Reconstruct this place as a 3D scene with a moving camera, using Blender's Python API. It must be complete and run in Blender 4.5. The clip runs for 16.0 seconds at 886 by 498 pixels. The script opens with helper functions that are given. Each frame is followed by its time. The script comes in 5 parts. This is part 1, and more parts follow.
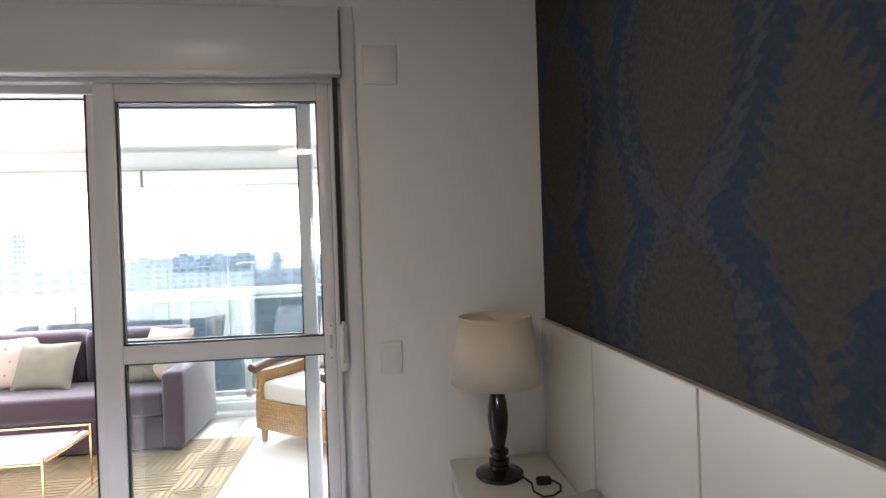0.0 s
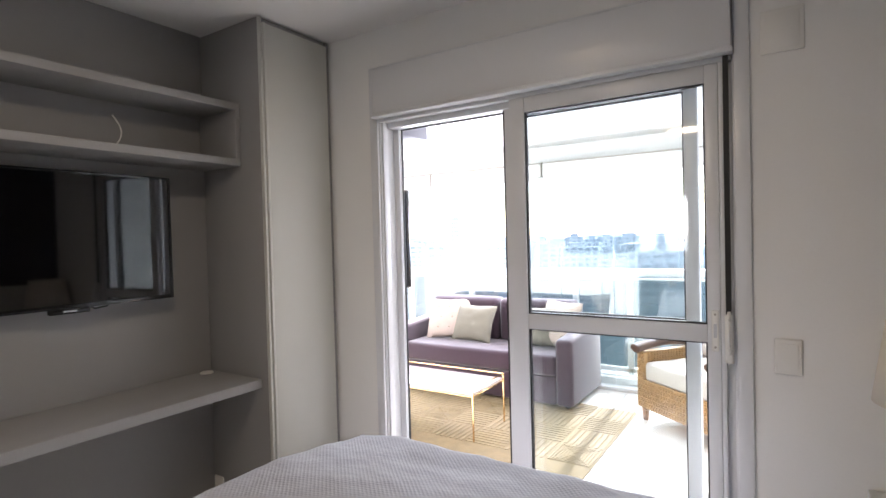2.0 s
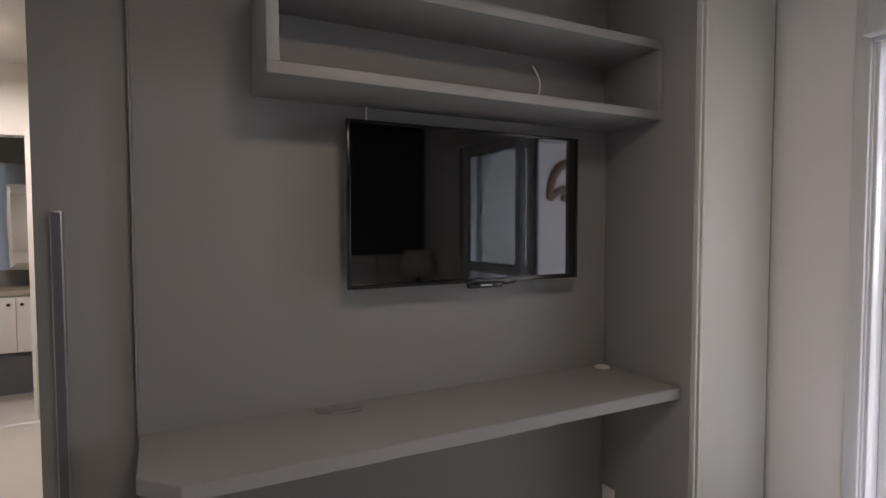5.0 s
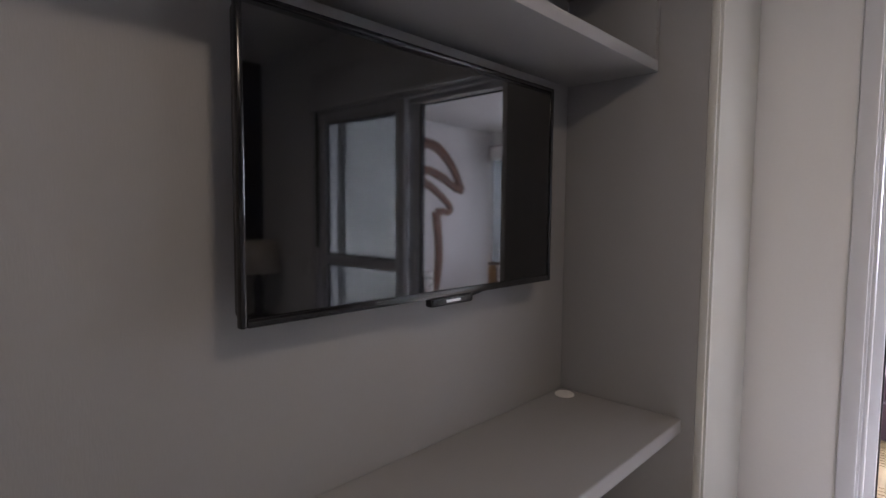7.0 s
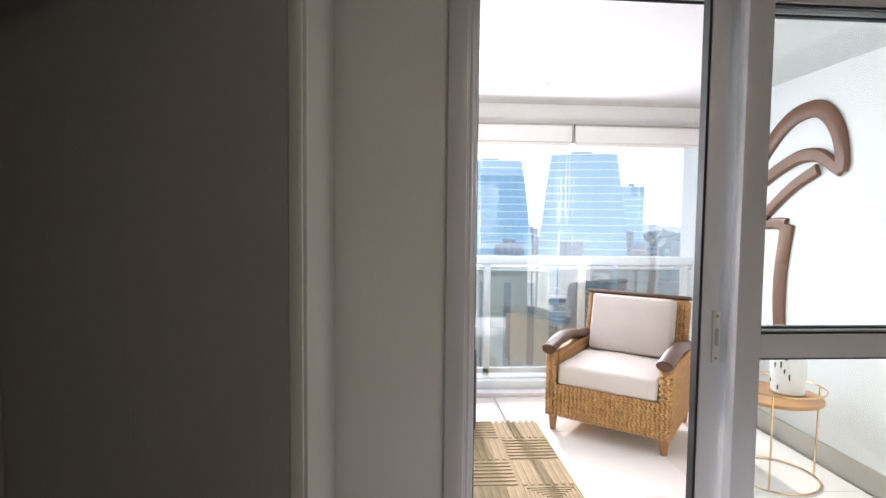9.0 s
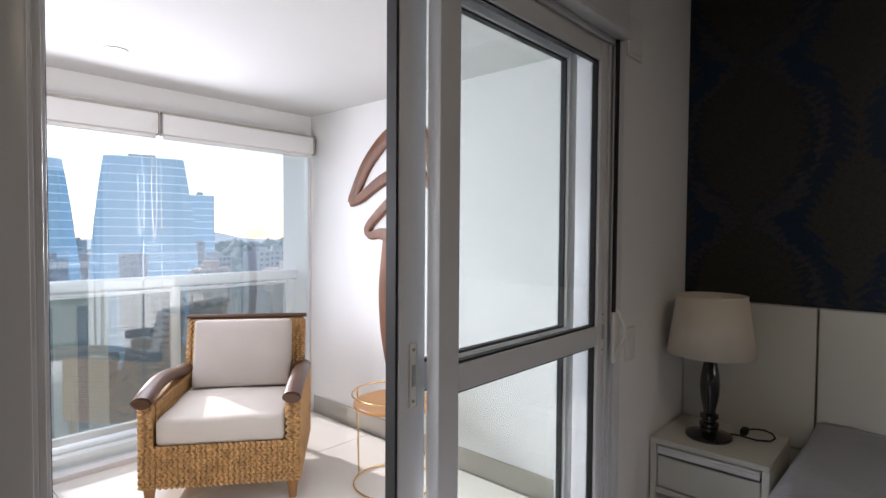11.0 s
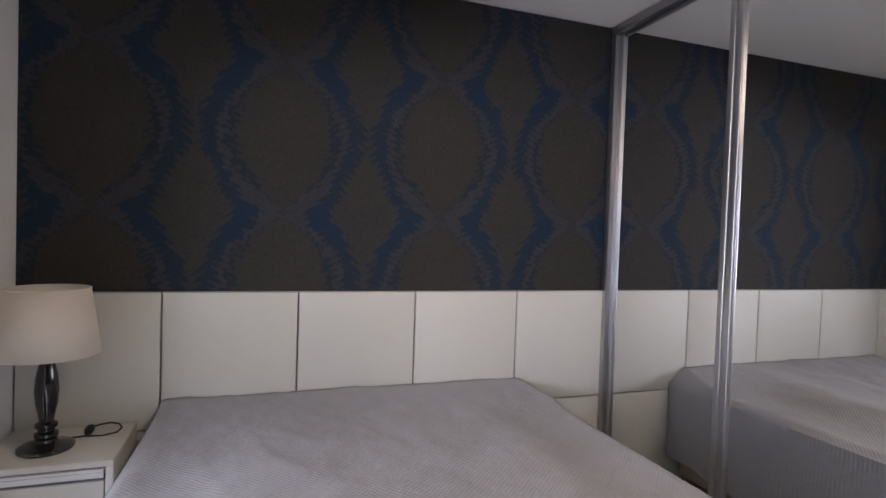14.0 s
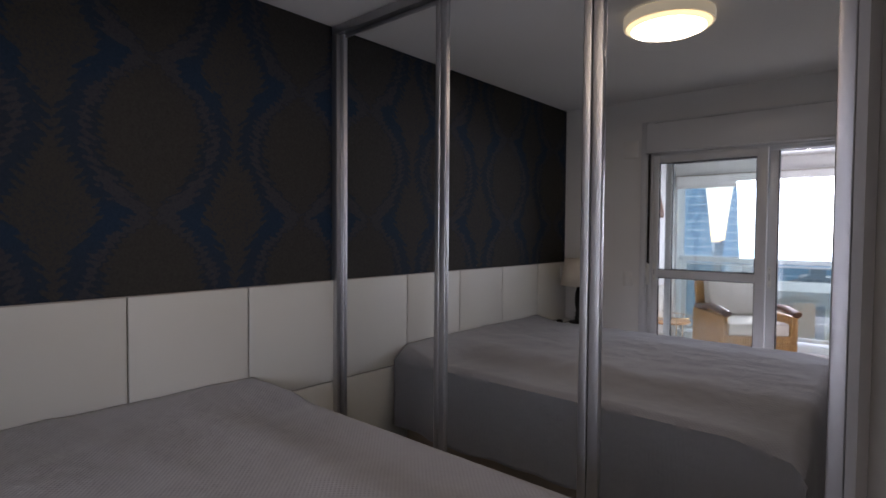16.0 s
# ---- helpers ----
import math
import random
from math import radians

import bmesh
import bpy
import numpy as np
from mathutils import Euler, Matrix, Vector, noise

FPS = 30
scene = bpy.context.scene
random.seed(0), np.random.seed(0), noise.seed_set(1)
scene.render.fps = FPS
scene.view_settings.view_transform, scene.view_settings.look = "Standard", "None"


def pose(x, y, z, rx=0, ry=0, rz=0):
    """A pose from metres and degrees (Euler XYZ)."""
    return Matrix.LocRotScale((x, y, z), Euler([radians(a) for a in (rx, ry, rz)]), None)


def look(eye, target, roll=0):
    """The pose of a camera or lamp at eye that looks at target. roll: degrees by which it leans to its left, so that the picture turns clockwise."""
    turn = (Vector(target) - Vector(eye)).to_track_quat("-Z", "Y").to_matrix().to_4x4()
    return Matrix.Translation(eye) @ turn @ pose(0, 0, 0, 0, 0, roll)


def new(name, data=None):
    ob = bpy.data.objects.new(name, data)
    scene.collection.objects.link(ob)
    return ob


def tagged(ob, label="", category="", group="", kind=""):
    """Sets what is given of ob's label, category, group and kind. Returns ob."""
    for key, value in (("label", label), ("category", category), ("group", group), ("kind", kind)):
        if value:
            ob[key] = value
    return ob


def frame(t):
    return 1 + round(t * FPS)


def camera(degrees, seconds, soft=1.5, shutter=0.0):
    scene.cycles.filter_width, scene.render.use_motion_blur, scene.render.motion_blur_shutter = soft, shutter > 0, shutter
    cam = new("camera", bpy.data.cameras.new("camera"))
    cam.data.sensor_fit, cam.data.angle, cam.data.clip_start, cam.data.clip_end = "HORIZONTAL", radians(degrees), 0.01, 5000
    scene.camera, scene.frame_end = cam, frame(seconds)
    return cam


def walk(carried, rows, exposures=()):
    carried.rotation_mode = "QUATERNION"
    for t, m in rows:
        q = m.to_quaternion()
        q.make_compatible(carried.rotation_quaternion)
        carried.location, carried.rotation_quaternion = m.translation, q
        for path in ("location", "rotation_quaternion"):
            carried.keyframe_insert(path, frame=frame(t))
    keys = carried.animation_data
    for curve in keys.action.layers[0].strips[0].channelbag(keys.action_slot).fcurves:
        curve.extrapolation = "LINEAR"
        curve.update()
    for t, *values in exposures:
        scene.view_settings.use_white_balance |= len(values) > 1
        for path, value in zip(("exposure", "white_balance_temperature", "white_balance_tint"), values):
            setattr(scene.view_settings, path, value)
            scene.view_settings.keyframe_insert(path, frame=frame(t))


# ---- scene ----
cam = camera(79.3, 16.0)
PATH = [
    (0, (-0.617, -2.034, 1.411), (-0.382, -0.048, 1.397), -1.9),
    (0.5, (-0.582, -2.011, 1.413), (-0.725, -0.016, 1.411), -1.8),
    (1, (-0.604, -2.066, 1.429), (-1.183, -0.152, 1.41), -2.0),
    (1.5, (-0.588, -2.102, 1.424), (-1.471, -0.308, 1.401), -1.8),
    (2, (-0.579, -2.156, 1.43), (-1.667, -0.478, 1.387), -1.5),
    (2.5, (-0.601, -2.204, 1.423), (-1.924, -0.705, 1.366), -1.3),
    (3, (-0.656, -2.21, 1.421), (-2.189, -0.928, 1.346), -1.0),
    (3.5, (-0.803, -2.221, 1.415), (-2.445, -1.082, 1.341), -0.5),
    (4, (-0.948, -2.229, 1.413), (-2.711, -1.289, 1.325), -0.3),
    (4.2, (-1.006, -2.221, 1.402), (-2.806, -1.354, 1.31), 0.1),
    (6.5, (-2.006, -2.187, 1.389), (-3.599, -0.983, 1.269), 0.0),
    (7, (-2.185, -2.113, 1.383), (-3.551, -0.66, 1.243), 0.5),
    (7.5, (-2.402, -1.997, 1.391), (-3.244, -0.189, 1.25), 0.2),
    (8, (-2.494, -1.805, 1.386), (-2.992, 0.127, 1.241), 0.5),
    (8.5, (-2.512, -1.578, 1.391), (-2.685, 0.411, 1.273), 0.6),
    (10.8, (-2.484, -0.83, 1.378), (-1.149, 0.659, 1.321), 0.4),
    (11, (-2.494, -0.804, 1.396), (-1.012, 0.538, 1.334), 0.4),
    (11.5, (-2.509, -0.768, 1.375), (-0.734, 0.152, 1.323), 1.0),
    (12, (-2.485, -0.72, 1.391), (-0.552, -0.212, 1.302), 1.1),
    (12.5, (-2.476, -0.752, 1.385), (-0.486, -0.568, 1.303), 1.5),
    (13, (-2.446, -0.803, 1.39), (-0.449, -0.89, 1.312), 1.4),
    (13.5, (-2.413, -0.855, 1.408), (-0.449, -1.224, 1.332), 1.6),
    (14, (-2.414, -0.866, 1.387), (-0.524, -1.519, 1.331), 1.9),
    (14.5, (-2.44, -0.873, 1.401), (-0.652, -1.765, 1.326), 1.9),
    (15, (-2.449, -0.865, 1.399), (-0.795, -1.986, 1.324), 1.3),
    (15.5, (-2.451, -0.835, 1.4), (-0.949, -2.153, 1.323), 0.5),
    (16, (-2.399, -0.773, 1.39), (-1.088, -2.283, 1.324), 0.4),
]
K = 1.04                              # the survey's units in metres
walk(cam, [(t, look(Vector(e) * K, Vector(g) * K, r)) for t, e, g, r in PATH],
     exposures=[(t, stops + 0.1, kelvin, 27 if t > 13 or 6 < t < 8 else 22 if t < 6 else 21) for t, stops, kelvin in ((0, 1.45, 6250), (1.0, 1.65, 6200), (2.0, 1.75, 6150), (3.5, 1.4, 6150), (4.2, 1.25, 6200), (6.2, 2.05, 5850), (6.5, 2.05, 5850), (7.0, 1.65, 5950), (7.5, 1.55, 6050), (8.0, 1.35, 6250), (8.5, 1.1, 6350), (10.8, 0.4, 6250),
                                                               (11.9, 0.5, 6250), (12.5, 0.8, 6200), (13.5, 1.45, 6000), (14.5, 1.8, 5950), (15.6, 1.85, 6000), (16, 0.5, 5950))])

# ---- world and light ----
world = bpy.data.worlds.new("world")
scene.world = world
world.use_nodes = True
wn = world.node_tree
sky = wn.nodes.new("ShaderNodeTexSky")
sky.sky_type = "NISHITA"
sky.sun_disc = False
SUN_EL, SUN_AZ = 23.5, -3.0          # degrees; azimuth clockwise from +y
sky.sun_elevation, sky.sun_rotation = radians(SUN_EL), radians(SUN_AZ)
sky.air_density, sky.dust_density = 1.0, 0.4
wn.links.new(sky.outputs[0], wn.nodes["Background"].inputs[0])
wn.nodes["Background"].inputs[1].default_value = 0.15
sun_data = bpy.data.lights.new("sun", "SUN")
sun_data.energy, sun_data.angle, sun_data.color = 3.7, radians(0.6), (1.0, 0.95, 0.87)
sun = new("sun", sun_data)
sd = Vector((math.sin(radians(SUN_AZ)) * math.cos(radians(SUN_EL)), math.cos(radians(SUN_AZ)) * math.cos(radians(SUN_EL)), math.sin(radians(SUN_EL))))
sun.matrix_basis = look(sd * 60, (0, 0, 0))
# daylight that comes through the glazed front of the balcony
sky_lamp = bpy.data.lights.new("window_daylight", "AREA")
sky_lamp.shape, sky_lamp.size, sky_lamp.size_y = "RECTANGLE", 4.6, 0.95
sky_lamp.energy, sky_lamp.color = 80.0, (0.93, 0.97, 1.0)
window_daylight = new("window_daylight", sky_lamp)
window_daylight.matrix_basis = look((-3.15, 2.70, 1.55), (-3.15, 0.0, 0.9))
# the ceiling lamp, which is switched on
bulb = bpy.data.lights.new("ceiling_lamp_light", "AREA")
bulb.shape, bulb.size, bulb.energy, bulb.color = "DISK", 0.36, 3.4, (1.0, 0.82, 0.56)
ceiling_lamp_light = new("ceiling_lamp_light", bulb)
ceiling_lamp_light.matrix_basis = pose(-1.44, -1.66, 2.438)

living_bulb = bpy.data.lights.new("living_lamp_light", "AREA")
living_bulb.shape, living_bulb.size, living_bulb.energy, living_bulb.color = "DISK", 0.26, 8.0, (1.0, 0.86, 0.68)
living_lamp_light = new("living_lamp_light", living_bulb)
living_lamp_light.matrix_basis = pose(-5.3, -3.33, 2.43)


# ---- materials ----
def links(m):
    return m.node_tree.nodes, m.node_tree.links


def mat(name, color, rough=0.5, metal=0.0, var=0.10, scale=3.0, bump=0.02, bscale=120.0, spec=0.5, stretch=(1, 1, 1), coat=0.0, sheen=0.0):
    """A painted, woven or wooden surface: colour that drifts at two scales, and a fine relief."""
    m = bpy.data.materials.new(name)
    m.use_nodes = True
    n, l = links(m)
    b = n["Principled BSDF"]
    tc = n.new("ShaderNodeTexCoord")
    mp = n.new("ShaderNodeMapping")
    mp.inputs["Scale"].default_value = stretch
    l.new(tc.outputs["Object"], mp.inputs[0])
    big, fine = n.new("ShaderNodeTexNoise"), n.new("ShaderNodeTexNoise")
    big.inputs["Scale"].default_value, big.inputs["Detail"].default_value = scale, 4
    fine.inputs["Scale"].default_value, fine.inputs["Detail"].default_value = bscale, 3
    l.new(mp.outputs[0], big.inputs[0]), l.new(mp.outputs[0], fine.inputs[0])
    add = n.new("ShaderNodeMath")
    add.operation = "MULTIPLY_ADD"
    add.inputs[1].default_value = 0.35
    l.new(fine.outputs[0], add.inputs[0]), l.new(big.outputs[0], add.inputs[2])
    ramp = n.new("ShaderNodeValToRGB")
    ramp.color_ramp.elements[0].position, ramp.color_ramp.elements[1].position = 0.35, 1.0
    ramp.color_ramp.elements[0].color = (*[c * (1 - var) for c in color], 1)
    ramp.color_ramp.elements[1].color = (*[min(1, c * (1 + var)) for c in color], 1)
    l.new(add.outputs[0], ramp.inputs[0]), l.new(ramp.outputs[0], b.inputs["Base Color"])
    rr = n.new("ShaderNodeMapRange")
    rr.inputs["To Min"].default_value, rr.inputs["To Max"].default_value = max(0.02, rough * 0.85), min(1, rough * 1.15)
    l.new(big.outputs[0], rr.inputs[0]), l.new(rr.outputs[0], b.inputs["Roughness"])
    b.inputs["Metallic"].default_value = metal
    b.inputs["Specular IOR Level"].default_value = spec
    b.inputs["Coat Weight"].default_value = coat
    b.inputs["Sheen Weight"].default_value = sheen
    if bump:
        bp = n.new("ShaderNodeBump")
        bp.inputs["Strength"].default_value, bp.inputs["Distance"].default_value = min(1, bump * 8), 0.004
        l.new(fine.outputs[0], bp.inputs["Height"]), l.new(bp.outputs[0], b.inputs["Normal"])
    return m


def glass(name, tint=(0.93, 0.97, 0.96), base=0.034):
    """A thin clear pane: see-through, with the mirror image of glass laid over it."""
    m = bpy.data.materials.new(name)
    m.use_nodes = True
    n, l = links(m)
    n.remove(n["Principled BSDF"])
    tr, gl, mx, lw = n.new("ShaderNodeBsdfTransparent"), n.new("ShaderNodeBsdfGlossy"), n.new("ShaderNodeMixShader"), n.new("ShaderNodeLayerWeight")
    tr.inputs[0].default_value = (*tint, 1)
    gl.inputs["Roughness"].default_value = 0.0
    lw.inputs[0].default_value = 0.5
    gloss = math_node(m, "MULTIPLY_ADD", math_node(m, "POWER", lw.outputs["Facing"], 5.0), 0.95 - base, base)
    l.new(gloss, mx.inputs[0])
    l.new(tr.outputs[0], mx.inputs[1]), l.new(gl.outputs[0], mx.inputs[2])
    l.new(mx.outputs[0], n["Material Output"].inputs[0])
    return m


def glow(name, color, strength):
    m = bpy.data.materials.new(name)
    m.use_nodes = True
    b = m.node_tree.nodes["Principled BSDF"]
    b.inputs["Base Color"].default_value = (*color, 1)
    b.inputs["Emission Color"].default_value = (*color, 1)
    b.inputs["Emission Strength"].default_value = strength
    return m


def math_node(m, op, a, b=None, c=None):
    n, l = links(m)
    k = n.new("ShaderNodeMath")
    k.operation = op
    for i, v in enumerate((a, b, c)):
        if v is None:
            continue
        if isinstance(v, (int, float)):
            k.inputs[i].default_value = v
        else:
            l.new(v, k.inputs[i])
    return k.outputs[0]


def damask():
    """Wallpaper: staggered ogee medallions in taupe, bounded by ragged blue leaf bands."""
    m = bpy.data.materials.new("damask_wallpaper")
    m.use_nodes = True
    n, l = links(m)
    b = n["Principled BSDF"]
    tc, sp = n.new("ShaderNodeTexCoord"), n.new("ShaderNodeSeparateXYZ")
    l.new(tc.outputs["Object"], sp.inputs[0])
    rag = n.new("ShaderNodeTexNoise")
    rag.inputs["Scale"].default_value, rag.inputs["Detail"].default_value = 26, 5
    l.new(tc.outputs["Object"], rag.inputs[0])
    weave = n.new("ShaderNodeTexNoise")
    weave.inputs["Scale"].default_value, weave.inputs["Detail"].default_value = 150, 4
    l.new(tc.outputs["Object"], weave.inputs[0])
    P, Q = 0.722, 0.655                   # repeat across and up
    u = math_node(m, "ABSOLUTE", math_node(m, "SUBTRACT", math_node(m, "FLOORED_MODULO", math_node(m, "ADD", sp.outputs[1], 0.965 + P / 2), P), P / 2))
    u = math_node(m, "MULTIPLY", u, 2 / P)                       # 0 on the axis of the large medallions, 1 on that of the small ones
    v = math_node(m, "FLOORED_MODULO", math_node(m, "MULTIPLY_ADD", sp.outputs[2], -1 / Q, 2.107 / Q + 0.0), 1.0)   # 0 at the tips, growing downwards

    def outline(pairs):
        """A width that changes along the repeat, from (height, width) pairs."""
        k = n.new("ShaderNodeValToRGB")
        e = k.color_ramp.elements
        k.color_ramp.interpolation = "CARDINAL"
        e[0].position, e[1].position = pairs[0][0], pairs[-1][0]
        for pos, _ in pairs[1:-1]:
            e.new(pos)
        for el, (_, w) in zip(e, pairs):
            el.color = (w, w, w, 1)
        l.new(v, k.inputs[0])
        return k.outputs[0]
    field = outline([(0, 0.0), (0.09, 0.17), (0.20, 0.40), (0.30, 0.50), (0.45, 0.55), (0.60, 0.53), (0.72, 0.44), (0.85, 0.25), (0.95, 0.07), (1, 0.0)])
    vein = outline([(0, 0.015), (0.30, 0.06), (0.45, 0.10), (0.65, 0.10), (0.82, 0.06), (1, 0.015)])
    leaf = outline([(0, 0.27), (0.05, 0.32), (0.09, 0.36), (0.20, 0.56), (0.30, 0.68), (0.45, 0.76), (0.60, 0.73), (0.72, 0.62), (0.85, 0.54), (0.92, 0.44), (0.96, 0.30), (1, 0.27)])
    spade = outline([(0, 0.59), (0.05, 0.60), (0.09, 0.68), (0.20, 0.79), (0.30, 0.86), (0.40, 0.93), (0.50, 0.945), (0.58, 0.935), (0.65, 0.86), (0.72, 0.77), (0.85, 0.71), (0.92, 0.62), (1, 0.57)])
    teeth = math_node(m, "MULTIPLY_ADD", math_node(m, "PINGPONG", math_node(m, "MULTIPLY_ADD", v, 21.0, math_node(m, "MULTIPLY", u, 5.0)), 0.5), 0.15, -0.037)
    teeth_up = math_node(m, "MULTIPLY_ADD", math_node(m, "PINGPONG", math_node(m, "MULTIPLY_ADD", v, 17.0, math_node(m, "MULTIPLY", u, -7.0)), 0.5), 0.20, -0.05)
    ragged = math_node(m, "MULTIPLY_ADD", rag.outputs[0], 0.34, -0.17)
    ur = math_node(m, "ADD", u, ragged)

    def soft(x, w=0.035):
        k = math_node(m, "MULTIPLY_ADD", x, 1 / w, 0.5)
        k.node.use_clamp = True
        return k
    past_field = soft(math_node(m, "SUBTRACT", math_node(m, "ADD", ur, teeth), field))
    past_vein = soft(math_node(m, "SUBTRACT", math_node(m, "SUBTRACT", math_node(m, "ADD", ur, teeth), field), vein))
    past_leaf = soft(math_node(m, "SUBTRACT", math_node(m, "SUBTRACT", ur, teeth), leaf))
    past_spade = soft(math_node(m, "SUBTRACT", math_node(m, "ADD", ur, teeth_up), spade))
    taupe, pale, blue, dark = (0.0385, 0.0358, 0.0308), (0.0385, 0.0385, 0.0438), (0.0095, 0.0245, 0.0510), (0.0150, 0.0225, 0.0365)

    def lay(below, color, mask):
        k = n.new("ShaderNodeMixRGB")
        l.new(mask, k.inputs[0])
        if isinstance(below, tuple):
            k.inputs[1].default_value = (*below, 1)
        else:
            l.new(below, k.inputs[1])
        k.inputs[2].default_value = (*color, 1)
        return k.outputs[0]
    motif = n.new("ShaderNodeTexNoise")
    motif.inputs["Scale"].default_value, motif.inputs["Detail"].default_value = 90, 9
    l.new(tc.outputs["Object"], motif.inputs[0])
    cloth = lay(taupe, (0.0300, 0.0288, 0.0262), soft(math_node(m, "SUBTRACT", motif.outputs[0], 0.52), 0.45))
    cloth = lay(cloth, dark, past_field)
    cloth = lay(cloth, pale, math_node(m, "MULTIPLY", past_vein, soft(math_node(m, "SUBTRACT", 0.72, motif.outputs[0]), 0.4)))
    block = outline([(0, 1.0), (0.15, 0.95), (0.30, 0.45), (0.50, 0.35), (0.70, 0.30), (0.90, 0.50), (0.97, 1.0), (1, 1.0)])
    cloth = lay(cloth, dark, past_leaf)
    cloth = lay(cloth, blue, math_node(m, "MULTIPLY", past_leaf, block))
    cloth = lay(cloth, taupe, math_node(m, "MULTIPLY", past_spade, soft(math_node(m, "SUBTRACT", 0.70, motif.outputs[0]), 0.4)))
    mul = n.new("ShaderNodeMixRGB")
    mul.blend_type = "MULTIPLY"
    mul.inputs[0].default_value = 1.0
    grain = n.new("ShaderNodeValToRGB")
    grain.color_ramp.elements[0].position, grain.color_ramp.elements[1].position = 0.3, 0.7
    grain.color_ramp.elements[0].color, grain.color_ramp.elements[1].color = (0.90, 0.90, 0.90, 1), (1.10, 1.10, 1.10, 1)
    l.new(weave.outputs[0], grain.inputs[0])
    l.new(cloth, mul.inputs[1]), l.new(grain.outputs[0], mul.inputs[2])
    l.new(mul.outputs[0], b.inputs["Base Color"])
    gloss = n.new("ShaderNodeMapRange")
    gloss.inputs["From Min"].default_value, gloss.inputs["From Max"].default_value = 0.35, 0.65
    gloss.inputs["To Min"].default_value, gloss.inputs["To Max"].default_value = 0.74, 0.88
    b.inputs["Specular IOR Level"].default_value = 0.3
    l.new(motif.outputs[0], gloss.inputs[0]), l.new(gloss.outputs[0], b.inputs["Roughness"])
    bp = n.new("ShaderNodeBump")
    bp.inputs["Strength"].default_value, bp.inputs["Distance"].default_value = 0.10, 0.002
    l.new(weave.outputs[0], bp.inputs["Height"]), l.new(bp.outputs[0], b.inputs["Normal"])
    return m


def checked(name, color, pitch, depth, rough=0.9, dark=0.75, var=0.06):
    """Cloth woven in small raised cells."""
    m = mat(name, color, rough, 0, var, 2.5, 0.0, 60, 0.2, sheen=0.2)
    n, l = links(m)
    b = n["Principled BSDF"]
    tc, sp = n.new("ShaderNodeTexCoord"), n.new("ShaderNodeSeparateXYZ")
    l.new(tc.outputs["Object"], sp.inputs[0])
    k = 2 * math.pi / pitch
    h = math_node(m, "MULTIPLY", math_node(m, "SINE", math_node(m, "MULTIPLY", sp.outputs[0], k)), math_node(m, "SINE", math_node(m, "MULTIPLY", sp.outputs[1], k)))
    folds = n.new("ShaderNodeTexNoise")
    folds.inputs["Scale"].default_value, folds.inputs["Detail"].default_value = 3.5, 5
    l.new(tc.outputs["Object"], folds.inputs[0])
    bp, bp2 = n.new("ShaderNodeBump"), n.new("ShaderNodeBump")
    bp.inputs["Strength"].default_value, bp.inputs["Distance"].default_value = 0.22, depth
    bp2.inputs["Strength"].default_value, bp2.inputs["Distance"].default_value = 0.5, 0.05
    l.new(h, bp.inputs["Height"]), l.new(folds.outputs[0], bp2.inputs["Height"])
    l.new(bp2.outputs[0], bp.inputs["Normal"]), l.new(bp.outputs[0], b.inputs["Normal"])
    return m


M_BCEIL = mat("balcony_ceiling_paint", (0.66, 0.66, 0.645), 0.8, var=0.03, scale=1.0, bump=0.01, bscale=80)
M_BWALL = mat("balcony_wall_paint", (0.78, 0.775, 0.76), 0.75, var=0.04, scale=1.5, bump=0.02, bscale=120)
M_WALL = mat("white_wall_paint", (0.84, 0.835, 0.81), 0.7, var=0.03, scale=1.2, bump=0.015, bscale=90)
M_CEIL = mat("white_ceiling_paint", (0.84, 0.83, 0.81), 0.8, var=0.02, scale=1.0, bump=0.01)
M_LAM = mat("warm_grey_laminate", (0.308, 0.304, 0.298), 0.52, var=0.05, scale=2.0, bump=0.01, bscale=260, spec=0.35, stretch=(1, 1, 0.2))
M_LAM2 = mat("pale_grey_lacquer", (0.62, 0.62, 0.57), 0.40, var=0.03, scale=2.0, bump=0.006, bscale=260)
M_PANEL = mat("off_white_padded_panel", (0.66, 0.655, 0.60), 0.5, var=0.03, scale=2.0, bump=0.01, bscale=400)
M_ALU = mat("white_painted_aluminium", (0.72, 0.73, 0.74), 0.30, var=0.02, scale=2.0, bump=0.0)
M_SILVER = mat("brushed_aluminium", (0.52, 0.52, 0.53), 0.36, 1.0, 0.06, 6, 0.02, 300, stretch=(8, 8, 0.3))
M_BLACK = mat("black_rubber", (0.012, 0.012, 0.012), 0.6, var=0.1, bump=0.01)
M_TVFRAME = mat("black_gloss_plastic", (0.008, 0.008, 0.009), 0.16, var=0.1, bump=0.0)
M_SCREEN = mat("dark_screen_glass", (0.003, 0.003, 0.004), 0.04, var=0.05, bump=0.0, spec=0.68)
M_LAMPBLACK = mat("black_lacquered_wood", (0.008, 0.007, 0.007), 0.14, var=0.2, bump=0.0, coat=0.5)
M_SHADE = mat("beige_linen_shade", (0.74, 0.67, 0.57), 0.9, var=0.05, scale=8, bump=0.04, bscale=500)
M_PLATE = mat("white_plastic", (0.80, 0.79, 0.75), 0.35, var=0.02, bump=0.0)
M_MIRROR = mat("silvered_mirror", (0.86, 0.87, 0.87), 0.012, 1.0, 0.01, 1.0, 0.0)
M_SPREAD = checked("grey_waffle_bedspread", (0.312, 0.313, 0.330), 0.017, 0.003)
M_BASE = mat("beige_bed_base_fabric", (0.36, 0.31, 0.25), 0.9, var=0.08, bump=0.04)
